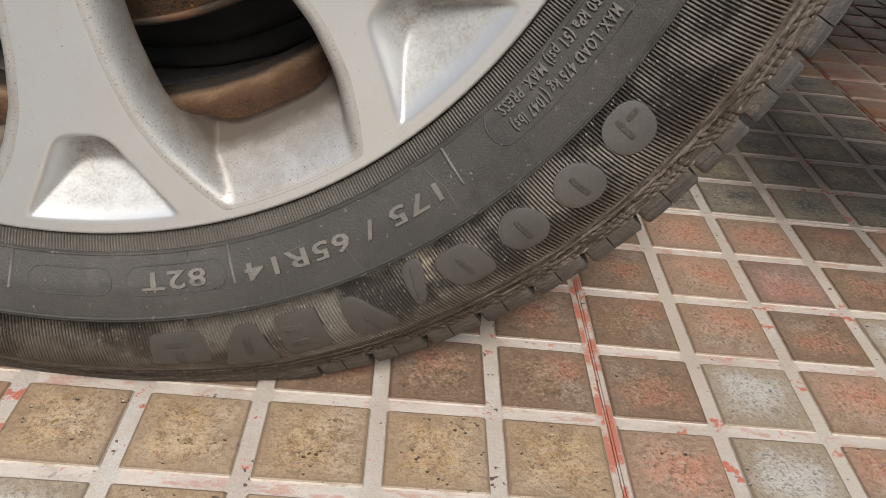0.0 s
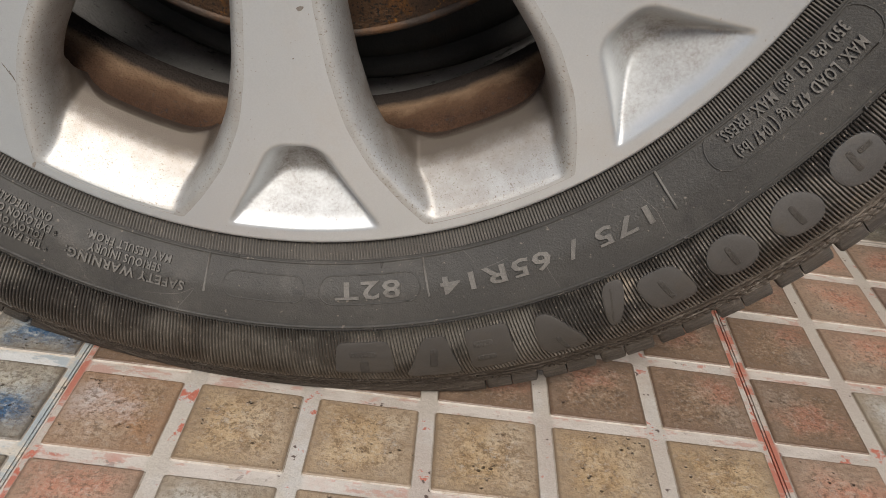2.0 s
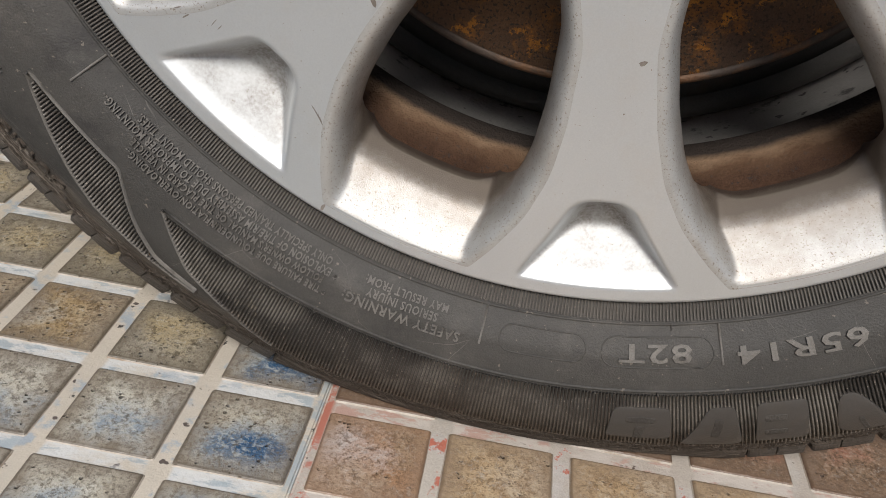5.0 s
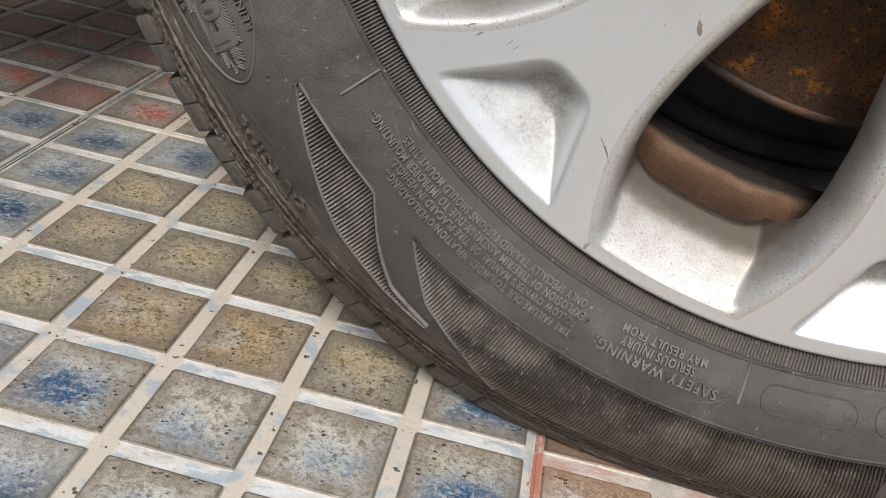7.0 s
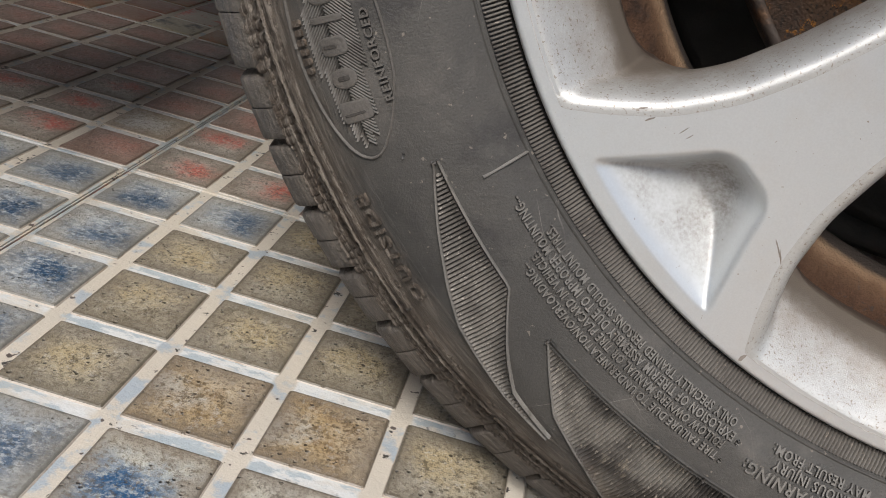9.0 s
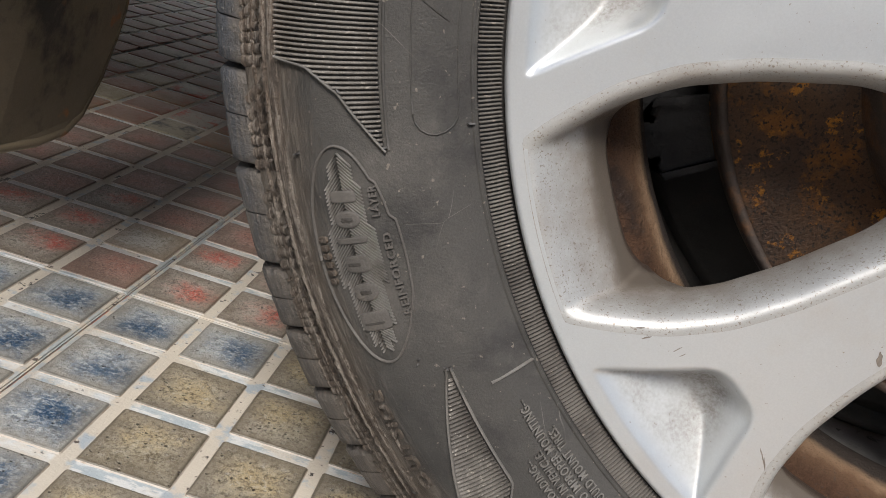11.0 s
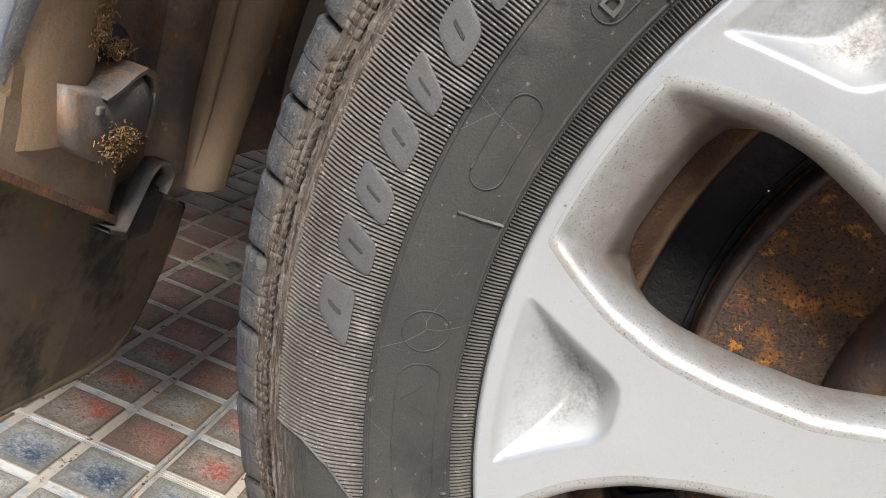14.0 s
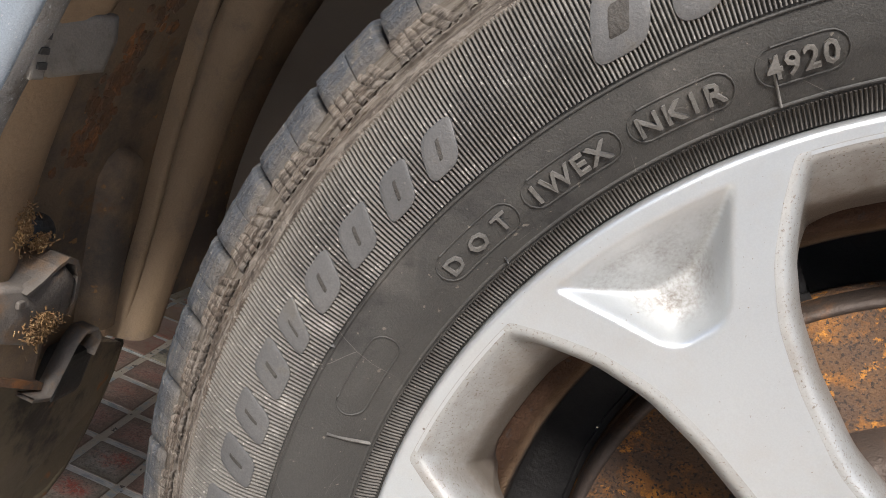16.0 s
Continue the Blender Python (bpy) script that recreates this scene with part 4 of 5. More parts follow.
# fine radial ribs: round the bead, and in bands on the sidewall
strips("bead_ribs", [[(0.1962, a), (0.1990, a), (0.2022, a)] for a in np.arange(0, 360, 0.335)], 0.0009, 0.0010, BEAD_SHADE_RUBBER, "fine radial ribs beside the rim", kind="stuff")


def rib_span(a):
    """From which to which radius the sidewall's fine ribs run at an angle, or None."""
    top = 0.2590
    if a < -68.5:
        return (0.2275, float(np.interp(-a, [68.5, 72.3, 73.8, 74.2], [0.2276, 0.2385, 0.2475, top])))
    if a > -35.4:
        return (0.2275, float(np.interp(a, [-35.4, -30.5, -25.7, -21.0], [0.2276, 0.241, 0.2488, top])))
    return None


def leaf_span(a):
    """The narrow ribbed leaf."""
    if -51.0 < a < -29.4:
        lo = float(np.interp(a, [-51.2, -40.6, -36.8, -33.5, -29.2], [0.2262, 0.2266, 0.2385, 0.2475, 0.2508]))
        hi = float(np.interp(a, [-51.2, -47.6, -39.9, -33.5, -29.2], [0.2262, 0.2325, 0.2455, 0.2500, 0.2510]))
        return (lo, hi) if hi - lo > 0.0012 else None
    return None


def rib_lines(span, lo, hi):
    out = []
    for a in np.arange(lo, hi, 0.314):
        s = span(a)
        if s and s[1] - s[0] > 0.001:
            out.append([(r, a) for r in np.linspace(s[0], s[1], 2 + int((s[1] - s[0]) / 0.006))])
    return out


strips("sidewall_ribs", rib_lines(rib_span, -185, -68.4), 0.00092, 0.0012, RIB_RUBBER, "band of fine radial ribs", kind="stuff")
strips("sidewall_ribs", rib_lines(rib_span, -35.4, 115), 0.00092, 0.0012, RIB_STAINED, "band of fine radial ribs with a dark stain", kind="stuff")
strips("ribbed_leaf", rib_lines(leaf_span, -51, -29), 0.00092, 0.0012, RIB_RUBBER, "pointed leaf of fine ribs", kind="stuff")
LEAF_IN = ([-51.2, -40.6, -36.8, -33.5, -29.2], [0.2262, 0.2266, 0.2385, 0.2475, 0.2508])
LEAF_OUT = ([-51.2, -47.6, -39.9, -33.5, -29.2], [0.2262, 0.2325, 0.2455, 0.2500, 0.2510])
FIELD_A = ([-35.4, -30.5, -25.7, -21.0], [0.2264, 0.2410, 0.2488, 0.2590])
FIELD_B = ([-74.2, -73.8, -72.3, -68.3], [0.2590, 0.2475, 0.2385, 0.2264])
for edge, lo, hi, shift in ((LEAF_IN, -51.4, -29.0, -0.0006), (LEAF_OUT, -51.4, -29.0, 0.0007), (FIELD_A, -35.6, -21.0, 0.0007), (FIELD_B, -74.2, -68.3, 0.0007)):
    strips("leaf_outline", [[(float(np.interp(a, *edge)) + shift, a) for a in np.linspace(lo, hi, 40)]], 0.0009, 0.0013, WORD_RUBBER)
strips("raised_ring", [arc(0.2034, 0, 360, 300)], 0.0011, 0.0006, RUBBER, "thin raised ring near the rim")
strips("raised_ring", [arc(0.2263, -35.4, 180, 180), arc(0.2263, -185, -68.4, 100)], 0.0011, 0.0006, RUBBER, "thin raised ring under the ribs")
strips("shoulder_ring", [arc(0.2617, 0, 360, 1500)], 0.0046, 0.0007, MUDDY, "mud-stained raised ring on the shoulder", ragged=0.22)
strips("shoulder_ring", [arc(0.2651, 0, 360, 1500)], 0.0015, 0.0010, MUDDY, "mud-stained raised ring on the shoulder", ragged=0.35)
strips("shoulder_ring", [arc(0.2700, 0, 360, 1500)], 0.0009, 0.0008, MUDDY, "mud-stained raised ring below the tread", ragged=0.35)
for a in (45.4, 20.0, -3.2, -48.8, -95.1, -141.5, 70.5):
    strips("marker_line", [[(0.2036, a), (0.2095, a), (0.2164, a)]], 0.0011, 0.0009, WORD_RUBBER)


def stadium(a, b, r, half, n=9):
    """A long rounded outline from angle a to b (degrees)."""
    a, b = min(a, b), max(a, b)
    e = half / 0.00373
    pts = [(r + half * np.cos(t), b - e + e * np.sin(t)) for t in np.linspace(0, np.pi, n)]
    pts += [(r - half, x) for x in np.linspace(b - e, a + e, 8)[1:-1]]
    pts += [(r - half * np.cos(t), a + e - e * np.sin(t)) for t in np.linspace(0, np.pi, n)]
    pts += [(r + half, x) for x in np.linspace(a + e, b - e, 8)[1:]]
    return pts


for a, b, r, half in ((8.7, 19.3, 0.2123, 0.0050), (-1.4, 7.2, 0.2123, 0.0046), (-121.3, -129.8, 0.2134, 0.0046), (-130.6, -138.7, 0.2134, 0.0046),
                      (-140.3, -146.6, 0.2140, 0.0050), (-97.4, -105.4, 0.2138, 0.0045), (-69.1, -81.9, 0.2130, 0.0060), (50.0, 68.0, 0.2095, 0.0066), (-112.2, -120.4, 0.2136, 0.0046)):
    strips("oval_outline", [stadium(a, b, r, half)], 0.0006, 0.00035, RUBBER)
strips("round_outline", [[(0.2138 + 0.0066 * np.cos(t), -84.8 + 1.78 * np.sin(t)) for t in np.linspace(0, 2 * np.pi, 33)]], 0.0006, 0.0003, RUBBER)


def slab(name, outline, h, mat, label=""):
    """A flat raised shape on the sidewall from an outline of (radius, degrees)."""
    # closer points along the outline keep it on the curved rubber
    dense = []
    for i, (r, a) in enumerate(outline):
        r2, a2 = outline[(i + 1) % len(outline)]
        m = max(1, int(np.hypot(r2 - r, (a2 - a) * 0.0042) / 0.0018))
        dense += [(r + (r2 - r) * k / m, a + (a2 - a) * k / m) for k in range(m)]
    n = len(dense)
    c = (sum(p[0] for p in dense) / n, sum(p[1] for p in dense) / n)
    v = [skin(r, a, -0.0002) for r, a in dense] + [skin(c[0] + (r - c[0]) * 0.97, c[1] + (a - c[1]) * 0.97, h * 0.9) for r, a in dense]
    f = [(i, (i + 1) % n, n + (i + 1) % n, n + i) for i in range(n)]
    rings = (0.97, 0.92, 0.7, 0.45, 0.2)
    for k in rings:
        v += [skin(c[0] + (r - c[0]) * k, c[1] + (a - c[1]) * k, h * (0.9 if k == 0.97 else 1.0)) for r, a in dense]
    v.append(skin(*c, h))
    for q in range(len(rings)):
        o = (2 + q) * n
        for i in range(n):
            j = (i + 1) % n
            f.append((o + i, o + j, o + n + j, o + n + i) if q < len(rings) - 1 else (o + i, o + j, (2 + len(rings)) * n))
    return part(name, mesh_from(name, v, f, mat), tyre, label)


slab("triangle_mark", [(0.2095, -77.0), (0.2095, -80.2), (0.2175, -78.6)], 0.0003, RUBBER)


def rounded(r, a, hr, ha, lean=0.0, power=2.0, taper=0.0, n=36):
    """An outline of (radius, degrees) between an ellipse (power 2) and a box (large power), leaning by degrees over its height."""
    out = []
    for t in np.linspace(0, 2 * np.pi, n, endpoint=False):
        c, q = np.cos(t), np.sin(t)
        x = np.sign(c) * abs(c) ** (2 / power)
        y = np.sign(q) * abs(q) ** (2 / power)
        out.append((r + hr * x, a + ha * y * (1 - taper * x) + lean * x))
    return out


def mark(r, a, hr, ha, lean=0.0, power=2.0, taper=0.0, slots=((0.0, 0.0, 0.55, 0.13),)):
    """A plain raised plate on the ribs with thin dark slabs painted to read as sunk slots (offsets and half sizes as
    shares of its own).
    """
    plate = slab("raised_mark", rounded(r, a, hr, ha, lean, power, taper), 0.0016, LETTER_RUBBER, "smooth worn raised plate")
    for dr, da, wr, wa in slots:
        slab("mark_slot", rounded(r + dr * hr, a + da * ha + lean * dr, hr * wr, ha * wa, lean * wr, 6.0, 0.0, 16), 0.00175, SLOT_SHADE)
    return plate


# the maker's mark: nine plain raised plates on the ribs
TWO = ((0.35, -0.25, 0.14, 0.45), (-0.35, -0.25, 0.14, 0.45))
mark(0.2390, 58.8, 0.0088, 2.20, -0.2, 2.3, 0.1, ((-0.15, -0.1, 0.50, 0.13), (-0.35, 0.45, 0.12, 0.30)))
mark(0.2414, 52.8, 0.0091, 2.18, 0.0, 2.0)
mark(0.2414, 46.9, 0.0091, 2.18, 0.0, 2.0)
mark(0.2412, 40.9, 0.0093, 2.15, 0.3, 3.2)
mark(0.2385, 36.3, 0.0098, 0.95, -0.8, 3.0, 0.35, ((0.0, -0.2, 0.75, 0.10),))
mark(0.2435, 30.4, 0.0112, 1.75, 0.5, 3.0, -0.40, ((0.45, 0.0, 0.40, 0.14),))
mark(0.2424, 24.4, 0.0108, 2.15, -0.2, 9.0, 0.0, TWO)
mark(0.2438, 19.0, 0.0115, 2.00, -0.6, 6.0, -0.40, ((-0.1, 0.0, 0.45, 0.20),))
mark(0.2412, 12.5, 0.0090, 2.75, -0.2, 7.0, -0.05, ((0.45, 0.0, 0.50, 0.16), (-0.35, 0.0, 0.16, 0.50)))
# the model's mark: slanted plain plates
for a, ha, hr, power, taper in ((-85.0, 2.15, 0.0058, 5.0, 0.25), (-89.9, 1.55, 0.0064, 3.0, 0.0), (-93.9, 1.55, 0.0064, 3.0, 0.0), (-98.2, 1.75, 0.0062, 3.2, 0.0), (-102.0, 1.25, 0.0062, 4.0, -0.2), (-106.2, 1.80, 0.0060, 2.4, 0.0),
                                (-110.6, 1.75, 0.0060, 4.0, 0.0), (-115.0, 1.60, 0.0060, 2.6, 0.0), (-119.2, 1.65, 0.0062, 2.2, 0.0)):
    mark(0.2412 if a > -86 else 0.2396, a, hr, ha * 0.90, -0.75, power + 1.5, taper, ((0.0, 0.0, 0.42, 0.11),))
mark(0.2410, -133.6, 0.0090, 2.10, -1.0, 4.0, 0.0, ((0.0, 0.05, 0.45, 0.36),))
mark(0.2410, -139.0, 0.0088, 2.00, -1.0, 2.4, 0.0, ((0.0, 0.0, 0.45, 0.30),))
mark(0.2410, -144.0, 0.0088, 2.00, -1.0, 2.6, 0.0, ((0.0, 0.0, 0.45, 0.30),))


def raised_words(text, a, b, r, height, mat=WORD_RUBBER, h=0.0010):
    """Raised words that read clockwise from angle a to b, with their tops outwards."""
    cu = bpy.data.curves.new("words", 'FONT')
    cu.body = text
    cu.extrude = 0.5
    cu.resolution_u = 2
    cu.offset = 0.018
    cu.space_character = 1.12
    ob = new("words", cu)
    me = bpy.data.meshes.new_from_object(ob.evaluated_get(bpy.context.evaluated_depsgraph_get()))
    bpy.data.objects.remove(ob)
    co = np.array([v.co[:] for v in me.vertices])
    lo, hi = co.min(0), co.max(0)
    for v in me.vertices:
        x = (v.co.x - lo[0]) / (hi[0] - lo[0])
        y = v.co.y / 0.70
        v.co = skin(r + (y - 0.5) * height, a + (b - a) * x, h if v.co.z > 0 else -0.0003)
    me.materials.clear()
    me.materials.append(mat)
    me.name = "raised_lettering"
    return part("raised_lettering", me, tyre, "raised words " + text.lower() if len(text) < 12 else "small raised words")


raised_words("82T", 17.3, 10.4, 0.2124, 0.0056)
raised_words("175 / 65R14", 43.2, 21.4, 0.2138, 0.0056)
raised_words("D O T", -113.0, -119.6, 0.2136, 0.0046)
raised_words("1WEX", -122.2, -128.9, 0.2134, 0.0052)
raised_words("NK1R", -131.3, -138.0, 0.2134, 0.0052)
raised_words("4920", -141.0, -145.9, 0.2140, 0.0056)
raised_words("SAFETY WARNING:", -5.2, -17.4, 0.2162, 0.0036)
raised_words("SERIOUS INJURY", -7.8, -15.3, 0.2120, 0.0026)
raised_words("MAY RESULT FROM:", -7.0, -15.9, 0.2084, 0.0026)
raised_words("* TIRE FAILURE DUE TO UNDERINFLATION/OVERLOADING--", -18.9, -41.5, 0.2187, 0.0025)
raised_words("FOLLOW OWNER'S MANUAL OR TIRE PLACARD IN VEHICLE.", -19.7, -41.8, 0.2150, 0.0025)
raised_words("* EXPLOSION OF TIRE/RIM ASSEMBLY DUE TO IMPROPER MOUNTING--", -18.6, -46.3, 0.2118, 0.0025)
raised_words("ONLY SPECIALLY TRAINED PERSONS SHOULD MOUNT TIRES.", -19.7, -42.8, 0.2085, 0.0025)
raised_words("MAX. LOAD 475 kg (1047 lbs)", 65.9, 52.4, 0.2126, 0.0034)
raised_words("350 kPa (51 psi) MAX. PRESS.", 65.9, 52.0, 0.2066, 0.0034)
raised_words("OUTSIDE", -42.5, -51.0, 0.2528, 0.0042, MUDDY)
raised_words("REINFORCED", -56.4, -62.6, 0.2310, 0.0023, BADGE_RUBBER)
raised_words("LAYER", -63.9, -66.1, 0.2326, 0.0023, BADGE_RUBBER)
for i in range(6):
    slab("raised_bar", rounded(0.2514, -59.5 - 0.60 * i, 0.0012 + 0.0003 * (i % 2), 0.22, 0.0, 5.0, 0.0, 12), 0.0008, MUDDY)

# the oval badge: outline, chevrons and plain bars
OV_R, OV_A, OV_H, OV_L = 0.2412, -61.0, 0.0077, 7.5


def oval_half(a):
    return OV_H * np.sqrt(max(0.0, 1 - ((a - OV_A) / OV_L) ** 2))


def badge_rim(t):
    """The badge's outline: an ellipse whose inner side steps out twice to hold the small words."""
    r, a = OV_R + 0.0006 + 0.0125 * np.cos(t), OV_A + 7.9 * np.sin(t)
    if np.cos(t) < 0:
        r -= (0.0010 * (a > -66.3) + 0.0014 * (a > -63.5)) * min(1.0, max(0.0, (-53.9 - a) / 4.0))
    return r, a


strips("badge_outline", [[badge_rim(t) for t in np.linspace(0, 2 * np.pi, 121)]], 0.0008, 0.0007, BADGE_RUBBER)
chev = []
for a in np.arange(OV_A - OV_L - 2, OV_A + OV_L, 0.26):
    for side in (-1, 1):
        line = []
        for k in np.linspace(0, 1, 5):
            x, d = a + k * 1.9, side * k * 0.0074
            if abs(x - OV_A) < OV_L and abs(d) < oval_half(x):
                line.append((OV_R + d, x))
        if len(line) > 1:
            chev.append(line)
strips("badge_chevron_field", chev, 0.0006, 0.0008, WORD_RUBBER, "oval badge filled with fine chevrons", kind="stuff")
for a, ha, hr, power, slots in ((-56.4, 0.85, 0.0056, 7.0, ((0.1, 0.2, 0.75, 0.12),)), (-58.6, 0.80, 0.0046, 2.2, ((0.0, 0.0, 0.5, 0.22),)), (-60.7, 0.75, 0.0046, 4.0, ((0.2, 0.0, 0.6, 0.18),)), (-62.4, 0.26, 0.0056, 8.0, ()),
                                (-63.9, 0.72, 0.0046, 2.4, ((0.0, 0.0, 0.5, 0.22),)), (-65.5, 0.48, 0.0046, 6.0, ())):
    slab("badge_bar", rounded(OV_R, a, hr * 0.86, ha * 0.85, 0.0, power, 0.0, 20), 0.0012, BADGE_RUBBER)
    for dr, da, wr, wa in slots:
        slab("mark_slot", rounded(OV_R + dr * hr, a + da * ha, hr * wr * 0.8, ha * wa, 0.0, 5.0, 0.0, 12), 0.00135, SLOT_SHADE)

# tread: shoulder blocks, each cut once by a sipe
notches = [-41.0, -45.6, -50.5, -55.4, -60.2, -67.2, -73.7, -79.4, -85.2, -90.6, -96.0, -101.6, -107.7, -114.2, -120.2]
while notches[-1] > -215:
    notches.append(notches[-1] - 5.6 - 0.5 * rng.random())
while notches[0] < 139:
    notches.insert(0, notches[0] + 5.0 + 0.6 * rng.random())
TOP = [(0.2752, 0.0152), (0.2770, 0.0159), (0.2792, 0.0168), (0.2818, 0.0180), (0.2844, 0.0196), (0.2863, 0.0220), (0.2873, 0.0258), (0.2880, 0.0320), (0.2886, 0.0460)]
LOW = [(0.2750, 0.0160), (0.2757, 0.0174), (0.2762, 0.0194), (0.2767, 0.0214), (0.2772, 0.0236), (0.2777, 0.0262), (0.2781, 0.0285), (0.2787, 0.0350), (0.2791, 0.0470)]
LEAN = (0, 0.05, 0.12, 0.2, 0.28, 0.36, 0.45, 0.6, 1.0)


def tread_block(a, b, bevel_a, bevel_b, mat=None):
    """A worn shoulder block between two angles; the sides by a wide notch are bevelled."""
    n, v, f = 6, [], []
    k = len(TOP)
    for i in range(n + 1):
        x = a + (b - a) * (0, 0.07, 0.3, 0.5, 0.7, 0.93, 1.0)[i]
        bev = bevel_a if i == 0 else bevel_b if i == n else 0.0
        for j, (r, y) in enumerate(TOP):
            jig = rng.uniform(-0.0002, 0.0002)
            v.append(fold(r - bev * 0.8 - (0.0004 if j == 0 else 0) + jig, radians(x - LEAN[j]), y + bev * 0.6 + jig * 0.6))
    for i in range(n):
        p, q = i * k, (i + 1) * k
        for j in range(k - 1):
            f.append((p + j, p + j + 1, q + j + 1, q + j))
    for i, x in ((0, a), (n, b)):
        base = len(v)
        v.extend([v[i * k + j] for j in range(k)])
        push = 0.12 * (1 if i == 0 else -1)
        v.extend([fold(r, radians(x + push - LEAN[j]), y) for j, (r, y) in enumerate(LOW)])
        for j in range(k - 1):
            f.append((base + j, base + k + j, base + k + j + 1, base + j + 1) if i else (base + j, base + j + 1, base + k + j + 1, base + k + j))
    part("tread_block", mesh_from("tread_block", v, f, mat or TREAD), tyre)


for p, q in zip(notches[:-1], notches[1:]):
    if abs((p + q) / 2) < 21:
        tread_block(p, q, 0.0, 0.0, MUDDY)
        continue
    cut = p + (q - p) * (0.54 + rng.uniform(-0.03, 0.03))
    tread_block(p - 0.34, cut + 0.055, 0.0012, 0.0002)
    tread_block(cut - 0.055, q + 0.20, 0.0002, 0.0010)

# small moulded nubs under the blocks, with slanted slivers between them, and vent hairs
nubs, slivers = [], []
for p, q in zip(notches[:-1], notches[1:]):
    for k in (0.02, 0.14, 0.26, 0.38):
        a = p + (q - p) * k
        nubs.append([(r, a + (r - 0.2662) * 20 + rng.uniform(-0.05, 0.05)) for r in (0.2666, 0.2690, 0.2716, 0.2738, 0.2756)])
    for k in (0.54, 0.68, 0.83):
        a = p + (q - p) * k
        slivers.append([(0.2664, a), (0.2685, a + 0.4), (0.2712, a + 0.8), (0.2735, a + 1.1), (0.2752, a + 1.3)])
strips("shoulder_relief", nubs, 0.0029, 0.0006, MUDDY, "small mud-caked moulded rungs below the tread", kind="stuff", ragged=0.18)
strips("shoulder_relief", slivers, 0.0027, 0.0006, MUDDY, "slanted moulded slivers below the tread", kind="stuff", ragged=0.18)
crumbs = []
for _ in range(1500):
    a, r = rng.uniform(-66, 100), rng.uniform(0.2585, 0.2755)
    crumbs.append([(r, a), (r + rng.uniform(-0.0006, 0.0006), a + rng.uniform(0.06, 0.30))])
strips("mud_crust", crumbs, 0.0005, 0.0005, MUDDY, "crumbs of dried mud on the shoulder", kind="stuff", ragged=0.35)
hairs = []
for r, a in ((0.2262, -51.2), (0.2262, -35.4), (0.2265, -68.6), (0.2500, -33.4), (0.2540, -50.8), (0.2335, -52.7), (0.2540, -68.4), (0.2385, -72.3), (0.2263, -81.0), (0.2263, -102.5), (0.2263, -19.1),
             (0.2263, 14.0), (0.2263, 44.5), (0.2263, 62.0), (0.2034, -69.5), (0.2034, -116.6), (0.2034, 15.5), (0.2570, -91.0), (0.2560, 5.0), (0.2580, 10.0), (0.2575, 62.0), (0.2600, -42.0), (0.2570, -103.0)):
    d = rng.uniform(-0.7, 0.7)
    hairs.append([(r, a), (r + 0.0018 * np.cos(d * 2), a + 0.5 * d)])
for line in hairs:
    strips("vent_hair", [line], 0.0007, 0.0012, LETTER_RUBBER)

# ---- the car round the wheel ----
car = thing("parked_car", "blue-grey parked car with a mud-brown wheel arch, seen at its edge", "car")


def arch_sheet(name, ring, a0, a1, mat, steps=96, swell=None):
    """A sheet that follows the arch from angle a0 to a1 (degrees from straight down) with a cross-section of (radius, depth)."""
    v, f, k = [], [], len(ring)
    for i in range(steps + 1):
        a = radians(a0 + (a1 - a0) * i / steps)
        out = float(np.interp(np.degrees(a), *swell)) if swell else 0.0
        for r, y in ring:
            v.append(((r + out) * np.sin(a), y, AXLE - (r + out) * np.cos(a)))
    for i in range(steps):
        for j in range(k - 1):
            f.append((i * k + j, i * k + j + 1, (i + 1) * k + j + 1, (i + 1) * k + j))
    return mesh_from(name, v, f, mat)


EDGE = ([-274, -110, -106, -99, -93, -86], [-0.005, -0.005, -0.0052, -0.0015, 0.0035, 0.006])
part("fender", arch_sheet("fender", [(0.372, 0.016), (0.366, 0.006), (0.364, -0.002), (0.368, -0.010), (0.40, -0.016), (0.50, -0.030), (0.62, -0.035), (0.62, -0.02), (0.40, 0.0), (0.372, 0.016)], -274, -86, PAINT, swell=EDGE), car, "blue-grey painted fender edge")
part("dirty_edge", arch_sheet("dirty_edge", [(0.3715, 0.0155), (0.3655, 0.0058), (0.3633, -0.0020), (0.3645, -0.0055)], -274, -86, DIRTY_EDGE, swell=EDGE), car, "grey road dirt along the fender edge")
part("arch_flange", arch_sheet("arch_flange", [(0.3690, 0.002), (0.3665, 0.006), (0.3645, 0.014), (0.3640, 0.024), (0.3650, 0.034), (0.3680, 0.042), (0.3730, 0.048), (0.3830, 0.052)], -274, -87.5, FLANGE), car, "mud-brown inner flange")
part("arch_liner", arch_sheet("arch_liner", [(0.381, 0.050), (0.381, 0.10), (0.383, 0.16), (0.381, 0.215), (0.376, 0.235), (0.392, 0.238), (0.392, 0.05)], -274, -82.5, LINER), car, "mud-brown wheel-arch liner")
part("inner_wall", arch_sheet("inner_wall", [(0.395, 0.232), (0.30, 0.24), (0.16, 0.245)], -270, -86, UNDER), car, "dark inner wall of the arch")


